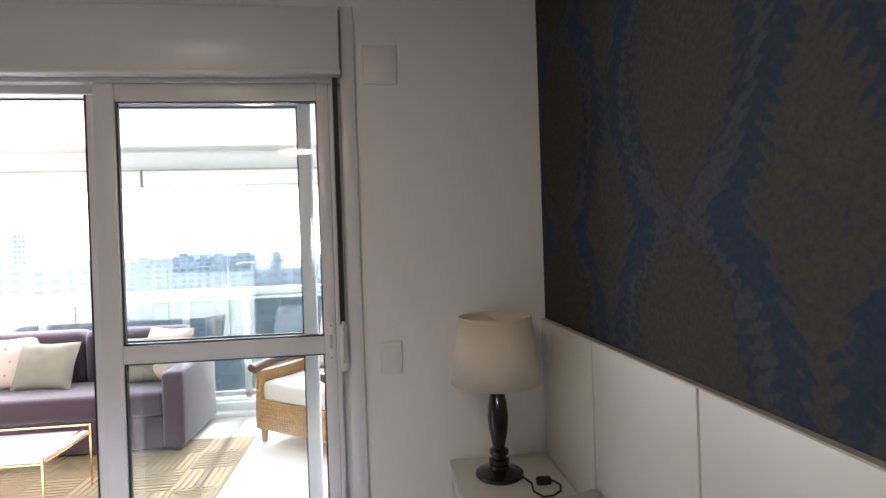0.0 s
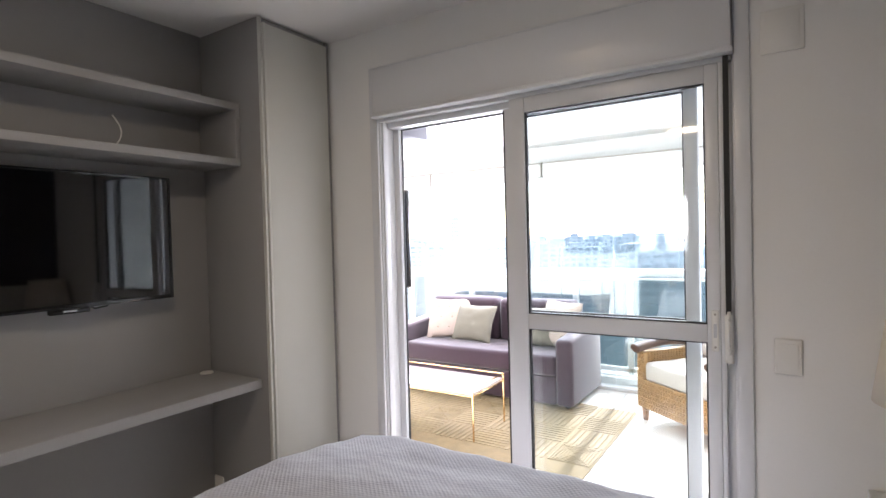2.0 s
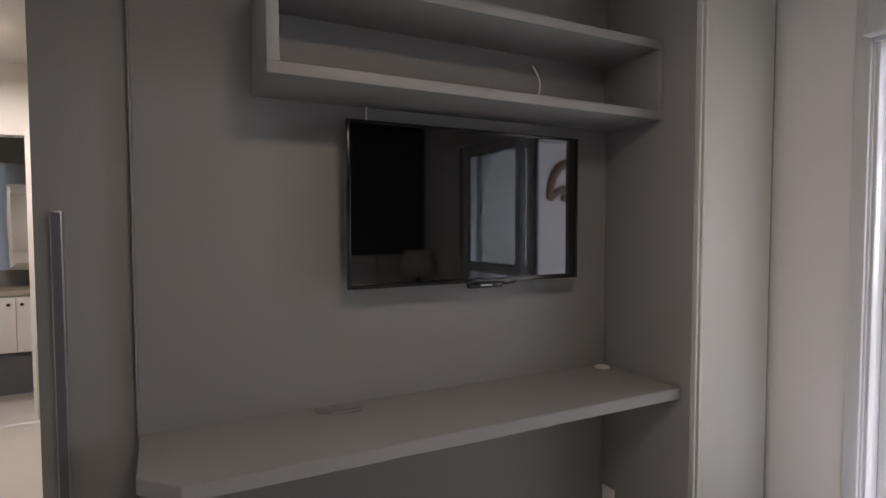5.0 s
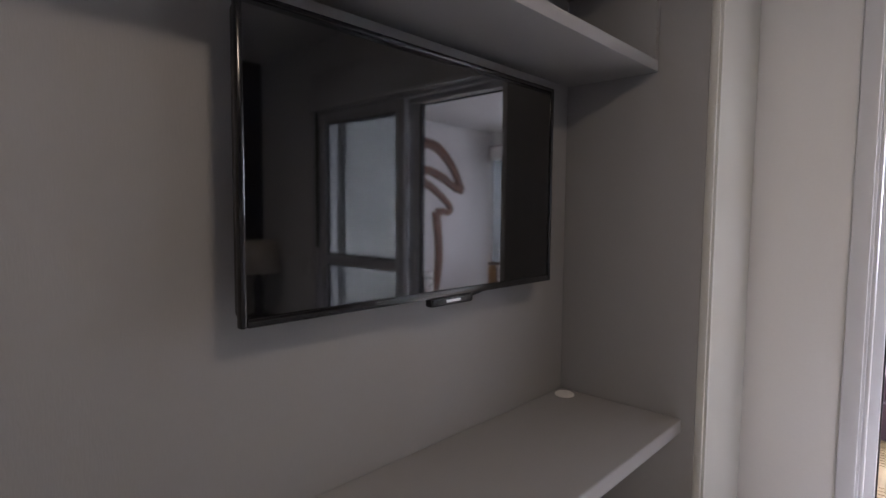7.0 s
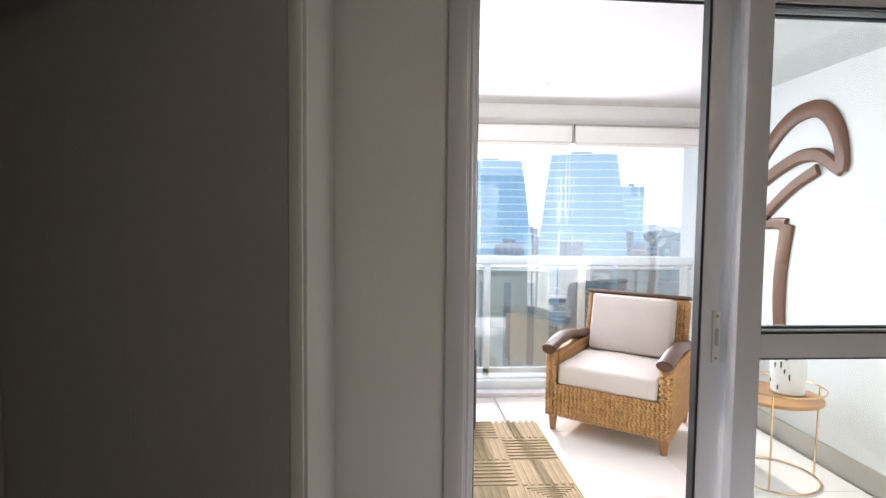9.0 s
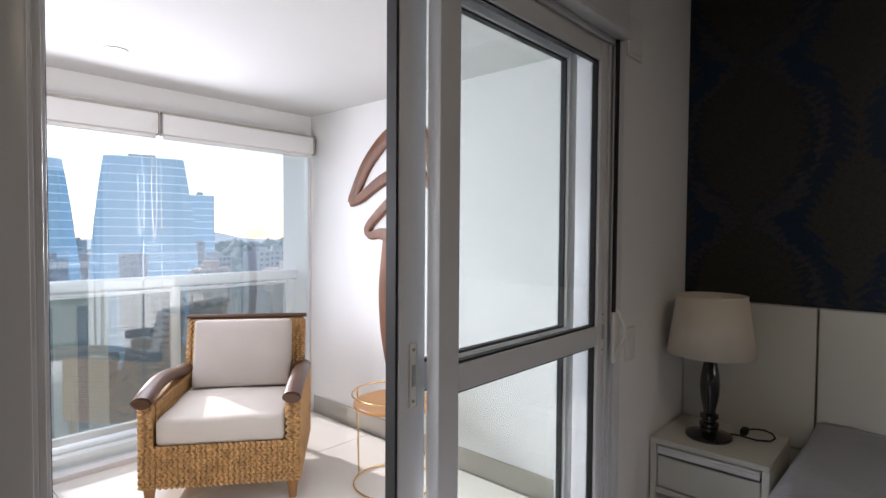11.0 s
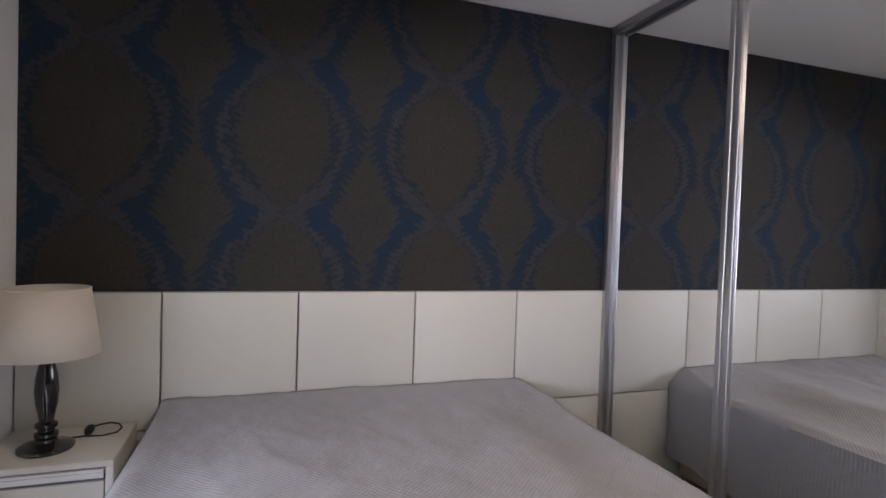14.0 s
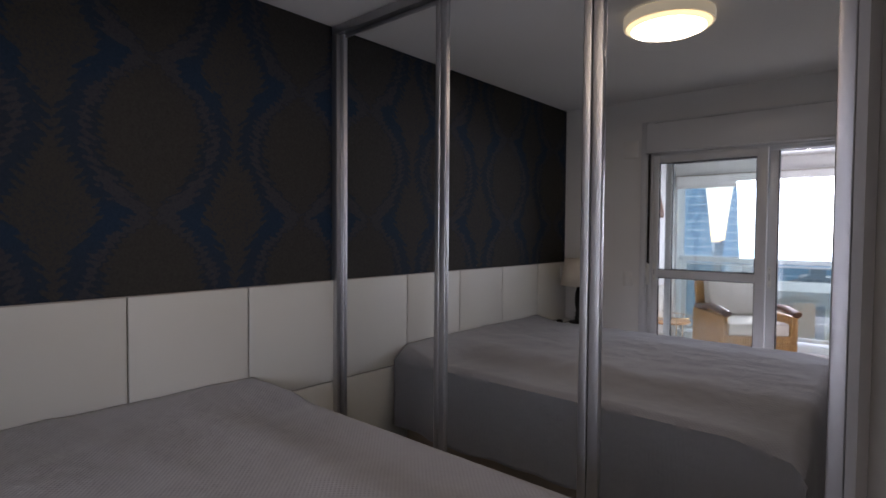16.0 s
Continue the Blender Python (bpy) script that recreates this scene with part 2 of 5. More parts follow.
M_TILE = mat("polished_cream_porcelain", (0.72, 0.70, 0.65), 0.10, var=0.03, scale=1.5, bump=0.0)
M_GROUT = mat("pale_grout", (0.42, 0.40, 0.36), 0.8, var=0.05)
M_SKIRT = mat("taupe_stone_skirting", (0.40, 0.37, 0.32), 0.35, var=0.06, bump=0.0)
M_SOFA = mat("aubergine_sofa_cloth", (0.040, 0.019, 0.030), 0.95, var=0.10, scale=5, bump=0.02, bscale=350, sheen=0.4)
M_CUSH_S = mat("sage_grey_cushion_linen", (0.19, 0.175, 0.135), 0.95, var=0.08, bump=0.05, bscale=300)
M_CUSH_P = mat("blush_cushion_linen", (0.47, 0.38, 0.32), 0.95, var=0.06, bump=0.04, bscale=300)
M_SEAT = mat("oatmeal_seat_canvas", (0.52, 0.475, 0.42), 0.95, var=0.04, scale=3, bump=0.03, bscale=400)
# Back cushion: the same canvas, darkened in colour for the shade on it.
M_SEAT_SHADED = mat("oatmeal_canvas_shaded", (0.43, 0.385, 0.345), 0.95, var=0.08, scale=5, bump=0.03, bscale=400)
M_WOOD = mat("dark_walnut", (0.085, 0.040, 0.022), 0.38, var=0.35, scale=9, bump=0.02, bscale=80, stretch=(1, 6, 6))
M_WOOD2 = mat("reddish_carved_wood", (0.175, 0.075, 0.040), 0.45, var=0.3, scale=8, bump=0.02, bscale=60, stretch=(3, 3, 0.6))
M_LEG = mat("honey_wood_leg", (0.28, 0.13, 0.045), 0.4, var=0.2, scale=9)
M_WICKER = mat("water_hyacinth_wicker", (0.41, 0.228, 0.082), 0.55, var=0.35, scale=30, bump=0.06, bscale=200)
M_GOLD = mat("brass_wire", (0.72, 0.48, 0.22), 0.25, 1.0, 0.05, 4, 0)
M_MARBLE = mat("white_marble_top", (0.56, 0.50, 0.48), 0.12, var=0.08, scale=4, bump=0.0)
M_AMBER = mat("amber_wood_disc", (0.45, 0.22, 0.07), 0.35, var=0.2, scale=7, bump=0.01)
M_RUG = mat("jute_rug_ground", (0.235, 0.175, 0.092), 0.95, var=0.18, scale=14, bump=0.08, bscale=220)
M_RUG2 = mat("pale_jute_cord", (0.262, 0.2, 0.108), 0.95, var=0.15, scale=14, bump=0.08, bscale=220)
M_BLIND = mat("white_roller_cloth", (0.80, 0.79, 0.77), 0.8, var=0.02, bump=0.02, bscale=500)
M_DARKBOX = mat("dark_grey_soffit_paint", (0.12, 0.12, 0.14), 0.5, var=0.04, bump=0.0)
M_GLASS = glass("clear_door_glass", (0.95, 0.975, 0.97))
M_GLASS2 = glass("balcony_curtain_glass", (0.93, 0.97, 0.97), 0.13)
M_GLASS3 = glass("tinted_railing_glass", (0.70, 0.74, 0.72))
M_LIGHT = glow("warm_lamp_diffuser", (1.0, 0.84, 0.42), 0.85)
M_DRUM = glow("lit_drum_shade_cloth", (1.0, 0.86, 0.55), 0.16)
M_SPOT = glow("warm_spot_lens", (1.0, 0.93, 0.80), 14.0)
M_PAPER = damask()


# ---- mesh helpers ----
def box(bm, x0, x1, y0, y1, z0, z1, bevel=0.0, seg=2):
    """Adds a box with rounded edges."""
    got = bmesh.ops.create_cube(bm, size=1.0, matrix=Matrix.Translation(((x0 + x1) / 2, (y0 + y1) / 2, (z0 + z1) / 2)) @ Matrix.Diagonal((abs(x1 - x0), abs(y1 - y0), abs(z1 - z0), 1)))
    if bevel:
        edges = {e for v in got["verts"] for e in v.link_edges}
        bmesh.ops.bevel(bm, geom=list(edges), offset=bevel, segments=seg, affect="EDGES", profile=0.5)
    return bm


def boxes(*list_of):
    bm = bmesh.new()
    for b in list_of:
        box(bm, *b)
    return bm


def rod(bm, a, b, r, sides=12, r2=None):
    """Adds a round bar from a to b."""
    a, b = Vector(a), Vector(b)
    m = Matrix.Translation((a + b) / 2) @ (b - a).to_track_quat("Z", "Y").to_matrix().to_4x4()
    bmesh.ops.create_cone(bm, cap_ends=True, segments=sides, radius1=r, radius2=r if r2 is None else r2, depth=(b - a).length, matrix=m)
    return bm


def tube(bm, pts, r, sides=8, closed=False):
    """Adds a round cord along points."""
    pts = [Vector(p) for p in pts]
    rings = []
    count = len(pts)
    for i, p in enumerate(pts):
        a = pts[i - 1] if (i or closed) else p
        c = pts[(i + 1) % count] if (i < count - 1 or closed) else p
        d = (c - a).normalized()
        up = Vector((0, 0, 1)) if abs(d.z) < 0.9 else Vector((1, 0, 0))
        s = d.cross(up).normalized()
        t = s.cross(d)
        rings.append([bm.verts.new(p + r * (math.cos(q) * s + math.sin(q) * t)) for q in [2 * math.pi * k / sides for k in range(sides)]])
    for i in range(count if closed else count - 1):
        A, B = rings[i], rings[(i + 1) % count]
        for k in range(sides):
            bm.faces.new((A[k], A[(k + 1) % sides], B[(k + 1) % sides], B[k]))
    return bm


def turned(bm, profile, sides=40, center=(0, 0)):
    """Adds a body turned round the vertical from (radius, height) pairs."""
    rings = [[bm.verts.new((center[0] + r * math.cos(2 * math.pi * k / sides), center[1] + r * math.sin(2 * math.pi * k / sides), z)) for k in range(sides)] for r, z in profile]
    for A, B in zip(rings, rings[1:]):
        for k in range(sides):
            bm.faces.new((A[k], A[(k + 1) % sides], B[(k + 1) % sides], B[k]))
    bm.faces.new(list(reversed(rings[0]))), bm.faces.new(rings[-1])
    return bm


def pillow(bm, w, h, d, m, n=14):
    """Adds a stuffed cushion, w by h, d thick, with pinched corners."""
    for side in (1, -1):
        grid = []
        for i in range(n + 1):
            row = []
            for j in range(n + 1):
                u, v = 2 * i / n - 1, 2 * j / n - 1
                puff = max(0, (1 - abs(u) ** 2.6) * (1 - abs(v) ** 2.6)) ** 0.5
                pinch = 1 - 0.07 * (1 - abs(u)) * abs(v) ** 3 - 0.0
                pin2 = 1 - 0.07 * (1 - abs(v)) * abs(u) ** 3
                wob = 0.012 * noise.noise(Vector((3 * u, 3 * v, side)))
                row.append(bm.verts.new(m @ Vector((u * w / 2 * pin2, side * (d / 2 * puff + wob * puff), v * h / 2 * pinch))))
            grid.append(row)
        for i in range(n):
            for j in range(n):
                q = (grid[i][j], grid[i + 1][j], grid[i + 1][j + 1], grid[i][j + 1])
                bm.faces.new(q if side < 0 else q[::-1])
    bmesh.ops.remove_doubles(bm, verts=bm.verts, dist=0.0005)
    return bm


def mesh_of(name, bm, material, smooth=None):
    me = bpy.data.meshes.new(name)
    bmesh.ops.recalc_face_normals(bm, faces=bm.faces)
    bm.to_mesh(me)
    bm.free()
    me.materials.append(material)
    if smooth is not None:
        me.polygons.foreach_set("use_smooth", [True] * len(me.polygons))
        me.set_sharp_from_angle(angle=radians(smooth))
    return me


def part(name, bm, material, parent, label="", smooth=35):
    ob = new(name, mesh_of(name, bm, material, smooth))
    ob.parent = parent
    if label:
        tagged(ob, label)
    return ob


def thing(name, label, category, at=(0, 0, 0), turn=0, group="", kind=""):
    ob = new(name)
    ob.empty_display_size = 0.1
    ob.matrix_basis = pose(*at, 0, 0, turn)
    return tagged(ob, label, category, group, kind)


def solid(name, bm, material, label, category="", kind="structure", smooth=35):
    return tagged(new(name, mesh_of(name, bm, material, smooth)), label, category, "", kind)


# ---- the bedroom's shell ----
CEIL = 2.51
WX, WY = -3.175, 0.16                 # west wall's face; outer face of the window wall
solid("floor", boxes((-3.4, 0.2, -3.5, 0.0, -0.12, 0.0)), M_TILE, "polished cream porcelain bedroom floor", "floor")
solid("ceiling", boxes((-3.4, 0.2, -3.5, 0.0, CEIL, CEIL + 0.12)), M_CEIL, "smooth white painted bedroom ceiling", "ceiling")
solid("wall_north", boxes((-3.4, -2.40, 0.0, WY, 0.0, CEIL + 0.12), (-0.69, 0.2, 0.0, WY, 0.0, CEIL + 0.12), (-2.40, -0.69, 0.0, WY, 2.30, CEIL + 0.12)), M_WALL,
      "white painted wall around the balcony door", "wall")
solid("wall_east", boxes((0.026, 0.2, -3.5, 0.0, 0.0, CEIL)), M_WALL, "white painted wall behind the bed", "wall")
solid("wallpaper", boxes((0.018, 0.0255, -2.66, -0.001, 1.108, CEIL - 0.002)), M_PAPER, "taupe and blue damask wallpaper above the headboard", "wallpaper")
solid("wall_west", boxes((-3.4, -3.24, -2.553, 0.0, 0.0, CEIL), (-3.4, -3.24, -3.5, -3.40, 0.0, CEIL), (-3.4, -3.24, -3.40, -2.553, 2.44, CEIL)), M_WALL, "plain painted wall with the room's doorway", "wall")
solid("wall_south", boxes((-3.24, 0.026, -3.5, -3.36, 0.0, CEIL)), M_WALL, "plain white wall behind the wardrobe", "wall")
solid("baseboard", boxes((-0.69, -0.0, -0.012, -0.001, 0.0, 0.08, 0.002), (-2.70, -2.40, -0.012, -0.001, 0.0, 0.08, 0.002)), M_PLATE, "white painted skirting board", "baseboard")

# ---- headboard panels ----
hb = thing("headboard", "off-white padded headboard of square panels behind the bed", "headboard", (0, 0, 0))
HB = (-0.003, -0.50, -1.038, -1.571, -2.104, -2.636)
for a, b in zip(HB, HB[1:]):
    part("panel", box(bmesh.new(), 0.0, 0.017, b + 0.004, a - 0.004, 0.554, 1.110, 0.003), M_PANEL, hb)
    part("panel", box(bmesh.new(), 0.0, 0.017, b + 0.004, a - 0.004, 0.012, 0.546, 0.003), M_PANEL, hb)

part("backing_board", boxes((0.0172, 0.0255, -2.636, -0.003, 0.01, 1.1065)), M_SKIRT, hb, "taupe board showing in the joints")
part("top_edge", boxes((-0.0005, 0.0172, -2.632, -0.007, 1.1102, 1.1142)), M_SKIRT, hb, "taupe upper edge")


# ---- balcony door: casing, shutter box, leaves ----
door = tagged(new("door_1"), "white aluminium sliding balcony door, left half open", "sliding door", "", "structure")
cas = bmesh.new()
box(cas, -2.402, -2.352, -0.014, 0.0, 0.0, 2.312, 0.004)
box(cas, -0.738, -0.688, -0.014, 0.0, 0.0, 2.312, 0.004)
box(cas, -2.352, -0.738, -0.014, 0.0, 2.292, 2.312, 0.004)
part("casing", cas, M_ALU, door)
jl = bmesh.new()
box(jl, -2.40, -2.345, 0.0, 0.15, 0.0, 2.30, 0.003)
box(jl, -2.345, -2.334, 0.01, 0.05, 0.0, 2.04, 0.003)
box(jl, -2.345, -2.310, 0.110, 0.149, 0.0, 2.02, 0.003)
part("jamb", jl, M_ALU, door)
jr = bmesh.new()
box(jr, -0.745, -0.69, 0.0, 0.15, 0.0, 2.30, 0.003)
box(jr, -0.788, -0.772, -0.004, 0.15, 0.0, 2.04, 0.003)
box(jr, -0.7715, -0.7455, 0.03, 0.145, 0.0, 2.03)
part("jamb", jr, M_ALU, door)
hd = bmesh.new()
box(hd, -2.345, -0.745, 0.0, 0.055, 2.035, 2.30, 0.003)
box(hd, -2.345, -0.745, 0.055, 0.15, 2.006, 2.30, 0.003)
box(hd, -2.345, -0.745, -0.012, 0.0, 2.028, 2.05, 0.003)
part("head", hd, M_ALU, door)
part("seal", boxes((-2.3095, -2.305, 0.132, 0.142, 0.03, 2.006), (-2.3, -0.80, 0.118, 0.126, 2.0, 2.006)), M_BLACK, door, "black rubber seal")
sill = bmesh.new()
box(sill, -2.345, -0.745, 0.0, 0.15, 0.0, 0.018, 0.003)
for y in (0.022, 0.092, 0.136):
    box(sill, -2.345, -0.745, y - 0.004, y + 0.004, 0.018, 0.032, 0.001)
part("track", sill, M_ALU, door)

shutter = thing("shutter_box", "white roller shutter box above the balcony door", "shutter", (0, 0, 0))
part("cover", box(bmesh.new(), -2.350, -0.742, -0.052, -0.013, 2.062, 2.288, 0.004), M_ALU, shutter)
part("lip", box(bmesh.new(), -2.356, -0.736, -0.066, -0.013, 2.044, 2.0615, 0.004), M_ALU, shutter)
part("slot", boxes((-2.30, -0.80, -0.040, -0.013, 2.289, 2.2915)), M_BLACK, shutter, "dark gap along the cover")
winder = thing("strap_winder", "black shutter strap with white wall winder", "shutter strap", (0, 0, 0))
part("strap", boxes((-0.771, -0.753, -0.024, -0.0165, 1.13, 2.043)), M_BLACK, winder, "black woven strap")
wb = bmesh.new()
box(wb, -0.775, -0.747, -0.028, -0.0145, 0.955, 1.13, 0.006, 3)
tube(wb, [(-0.760, -0.03 - 0.030 * math.sin(math.pi * k / 12), 1.14 - 0.15 * k / 12) for k in range(13)], 0.006)
part("winder", wb, M_PLATE, winder, "white plastic winder")


def leaf(x0, x1, y0, stile_l, stile_r, label):
    """One sliding leaf: stiles, rails and two panes."""
    ob = thing("sliding_leaf", label, "sliding door", (0, 0, 0), 0, "leaves of the balcony door")
    y1 = y0 + 0.04
    part("stile", box(bmesh.new(), x0, x0 + stile_l, y0, y1, 0.033, 2.032, 0.004), M_ALU, ob)
    part("stile", box(bmesh.new(), x1 - stile_r, x1, y0, y1, 0.033, 2.032, 0.004), M_ALU, ob)
    for z0, z1 in ((0.033, 0.12), (1.020, 1.085), (1.966, 2.032)):
        part("rail", box(bmesh.new(), x0 + stile_l, x1 - stile_r, y0 + 0.002, y1 - 0.002, z0, z1, 0.003), M_ALU, ob)
    for z0, z1 in ((0.12, 1.020), (1.085, 1.966)):
        a, b = x0 + stile_l, x1 - stile_r
        part("gasket", boxes((a, a + 0.006, y0 + 0.011, y0 + 0.030, z0, z1), (b - 0.006, b, y0 + 0.011, y0 + 0.030, z0, z1), (a + 0.006, b - 0.006, y0 + 0.011, y0 + 0.030, z0, z0 + 0.006),
                             (a + 0.006, b - 0.006, y0 + 0.011, y0 + 0.030, z1 - 0.006, z1)), M_BLACK, ob, "black glazing gasket")
        p = part("pane", boxes((a + 0.004, b - 0.004, y0 + 0.018, y0 + 0.023, z0 + 0.004, z1 - 0.004)), M_GLASS, ob, "clear glass pane")
        p.visible_shadow = False
    return ob


def lock(ob, x, y, z0, z1):
    bm = bmesh.new()
    box(bm, x - 0.012, x + 0.012, y - 0.004, y, z0, z1, 0.0035, 3)
    plate = part("lock_plate", bm, M_PLATE, ob, "oblong white lock plate")
    part("latch", boxes((x - 0.005, x + 0.005, y - 0.007, y - 0.004, z0 + 0.05, z1 - 0.05)), M_SILVER, plate, "metal latch")
    for z in (z0 + 0.015, z1 - 0.015):
        part("screw", rod(bmesh.new(), (x, y - 0.006, z), (x, y - 0.004, z), 0.004), M_SKIRT, plate)


leaf_in = leaf(-1.615, -0.790, 0.002, 0.071, 0.044, "white aluminium sliding leaf with two panes on the inner track")
leaf_out = leaf(-1.672, -0.866, 0.072, 0.085, 0.050, "white aluminium sliding leaf with two panes, on the outer track")
lock(leaf_out, -1.630, 0.072, 0.99, 1.14)
lock(leaf_in, -0.808, 0.002, 0.99, 1.14)
part("edge_seal", boxes((-1.680, -1.6725, 0.076, 0.108, 0.04, 2.03)), M_BLACK, leaf_out, "black brush seal on the leading edge")


# ---- switches and sockets ----
def plate(name, label, at, turn, w, h, kind="switch"):
    ob = thing(name, label, kind, at, turn)
    part("cover", box(bmesh.new(), -w / 2, w / 2, -0.009, 0.0, -h / 2, h / 2, 0.004, 3), M_PLATE, ob)
    if name == "blank_cover":
        part("inset", box(bmesh.new(), -w / 2 + 0.014, w / 2 - 0.014, -0.0115, -0.009, -h / 2 + 0.014, h / 2 - 0.014, 0.001), M_PLATE, ob)
    elif name == "light_switch":
        part("rocker", box(bmesh.new(), -w / 2 + 0.012, w / 2 - 0.012, -0.0125, -0.009, -h / 2 + 0.016, h / 2 - 0.016, 0.0015), M_PLATE, ob)
    else:
        for dx, dz in ((-0.010, 0), (0.010, 0), (0, -0.006)):
            part("pin_hole", rod(bmesh.new(), (dx, -0.0105, dz), (dx, -0.009, dz), 0.0032), M_BLACK, ob)
    return ob


plate("light_switch", "white plastic light switch beside the balcony door", (-0.586, 0, 0.993), 0, 0.082, 0.122)
plate("blank_cover", "white square blank wall plate high on the wall", (-0.593, 0, 2.098), 0, 0.127, 0.147, "wall plate")
plate("light_switch", "white plastic switch on the headboard panel", (0, -0.085, 1.02), -90, 0.075, 0.12)
plate("wall_socket", "white plastic socket under the desk", (-3.110, -0.4695, 0.15), 0, 0.075, 0.115, "socket")
plate("wall_socket", "white plastic socket under the desk", (-2.945, -0.4695, 0.15), 0, 0.075, 0.115, "socket")

# ---- TV wall: panel, shelf, desk, tower cabinet ----
TX = -3.150
tvp = thing("tv_wall_panel", "warm grey laminate wall panel behind the television", "wall panel", (0, 0, 0))
part("panel", box(bmesh.new(), -3.174, TX, -2.312, -0.471, 0.0, CEIL - 0.002, 0.002), M_LAM, tvp)
part("edge_band", box(bmesh.new(), -3.174, TX + 0.001, -2.318, -2.3125, 0.0, CEIL - 0.002, 0.001), M_LAM, tvp)
solid("wall_west_strip", boxes((-3.24, -3.178, -2.30, 0.0, 0.0, CEIL)), M_WALL, "painted wall behind the grey panel", "wall")

shelf = thing("wall_shelf", "open grey laminate box shelf above the television", "shelf", (0, 0, 0))
SX, S0, S1 = -2.843, -1.974, -0.473
part("top_board", box(bmesh.new(), TX + 0.001, SX, S0, S1, 2.080, 2.114, 0.002), M_LAM, shelf)
part("bottom_board", box(bmesh.new(), TX + 0.001, SX, S0, S1, 1.808, 1.842, 0.002), M_LAM, shelf)
part("side_board", box(bmesh.new(), TX + 0.001, SX, S0, S0 + 0.034, 1.842, 2.080, 0.002), M_LAM, shelf)
part("side_board", box(bmesh.new(), TX + 0.001, SX, S1 - 0.026, S1, 1.842, 2.080, 0.002), M_LAM, shelf)
part("back_board", boxes((TX + 0.001, TX + 0.012, S0 + 0.034, S1 - 0.026, 1.842, 2.080)), M_LAM, shelf)

desk = thing("wall_desk", "long grey laminate wall-hung desk with a clipped corner", "desk", (0, 0, 0))
dk = bmesh.new()
outline = [(TX + 0.001, -0.473), (-2.735, -0.473), (-2.735, -2.205), (-2.835, -2.305), (TX + 0.001, -2.312)]
lo = [dk.verts.new((x, y, 0.722)) for x, y in outline]
hi = [dk.verts.new((x, y, 0.765)) for x, y in outline]
dk.faces.new(lo[::-1]), dk.faces.new(hi)
for i in range(5):
    dk.faces.new((lo[i], lo[(i + 1) % 5], hi[(i + 1) % 5], hi[i]))
bmesh.ops.bevel(dk, geom=dk.edges[:], offset=0.002, segments=2, affect="EDGES")
part("top", dk, M_LAM, desk)
part("end_support", box(bmesh.new(), TX + 0.001, -2.95, -2.28, -2.255, 0.0, 0.7215, 0.002), M_LAM, desk)
for y in (-0.53, -1.76):
    part("cable_grommet", turned(bmesh.new(), [(0.032, 0.765), (0.032, 0.769), (0.028, 0.772), (0.0, 0.772)][:3], 24, (-3.10, y)), M_PLATE if y > -1 else M_SILVER, desk, "round cable grommet")

tower = thing("tower_cabinet", "tall narrow grey laminate cabinet beside the balcony door", "cabinet", (0, 0, 0))
part("body", box(bmesh.new(), -3.174, -2.698, -0.469, -0.020, 0.0, CEIL - 0.004, 0.002), M_LAM, tower)
part("edge_strip", box(bmesh.new(), -2.6979, -2.676, -0.469, -0.458, 0.0, CEIL - 0.004, 0.002), M_LAM2, tower)
td = part("door", box(bmesh.new(), -2.6979, -2.678, -0.438, -0.034, 0.05, CEIL - 0.03, 0.002), M_LAM2, tower)
part("handle_strip", box(bmesh.new(), -2.6979, -2.671, -0.451, -0.4385, 0.05, CEIL - 0.03, 0.0015), M_LAM2, td, "pale full-height grip strip")
part("filler", box(bmesh.new(), -2.6979, -2.685, -0.0335, -0.014, 0.0, CEIL - 0.004, 0.001), M_LAM, tower)

# ---- television ----
tv = thing("television", "black flat television mounted on the grey wall panel", "television", (0, 0, 0))
part("housing", box(bmesh.new(), -3.098, -3.062, -1.685, -0.725, 1.19, 1.735, 0.012, 3), M_TVFRAME, tv)
part("bezel", boxes((-3.066, -3.048, -1.694, -1.682, 1.178, 1.746, 0.004), (-3.066, -3.048, -0.731, -0.719, 1.178, 1.746, 0.004), (-3.066, -3.048, -1.682, -0.731, 1.734, 1.746, 0.004), (-3.066, -3.048, -1.682, -0.731, 1.178, 1.196, 0.004)), M_TVFRAME, tv)
part("screen", boxes((-3.0615, -3.053, -1.682, -0.731, 1.196, 1.734)), M_SCREEN, tv, "dark glossy screen")
sn = part("sensor_bar", box(bmesh.new(), -3.068, -3.044, -1.235, -1.085, 1.158, 1.180, 0.006, 3), M_TVFRAME, tv)
part("badge", boxes((-3.0445, -3.0435, -1.185, -1.135, 1.166, 1.172)), M_SILVER, sn, "small pale badge")
part("wall_mount", box(bmesh.new(), -3.1495, -3.098, -1.40, -1.02, 1.30, 1.62, 0.004), M_BLACK, tv)
part("cable", tube(bmesh.new(), [(-3.085, -1.08, 1.185), (-3.085, -1.05, 1.165), (-3.09, -1.0, 1.17), (-3.1, -0.97, 1.192)], 0.004), M_BLACK, tv, "loop of black cable")
cb = thing("coiled_cable", "loose black and white cables lying in the shelf", "cable", (-2.98, -1.02, 1.842))
part("black_cable", tube(bmesh.new(), [(0.03 * math.sin(k * 1.3), -0.16 + 0.023 * k, 0.006 + 0.004 * (k % 2)) for k in range(15)], 0.005), M_BLACK, cb)
part("white_cable", tube(bmesh.new(), [(0.0, 0.02 + 0.035 * math.sin(k / 8 * math.pi), 0.004 + 0.14 * k / 8) for k in range(9)], 0.003), M_PLATE, cb, "white cable curling upwards")
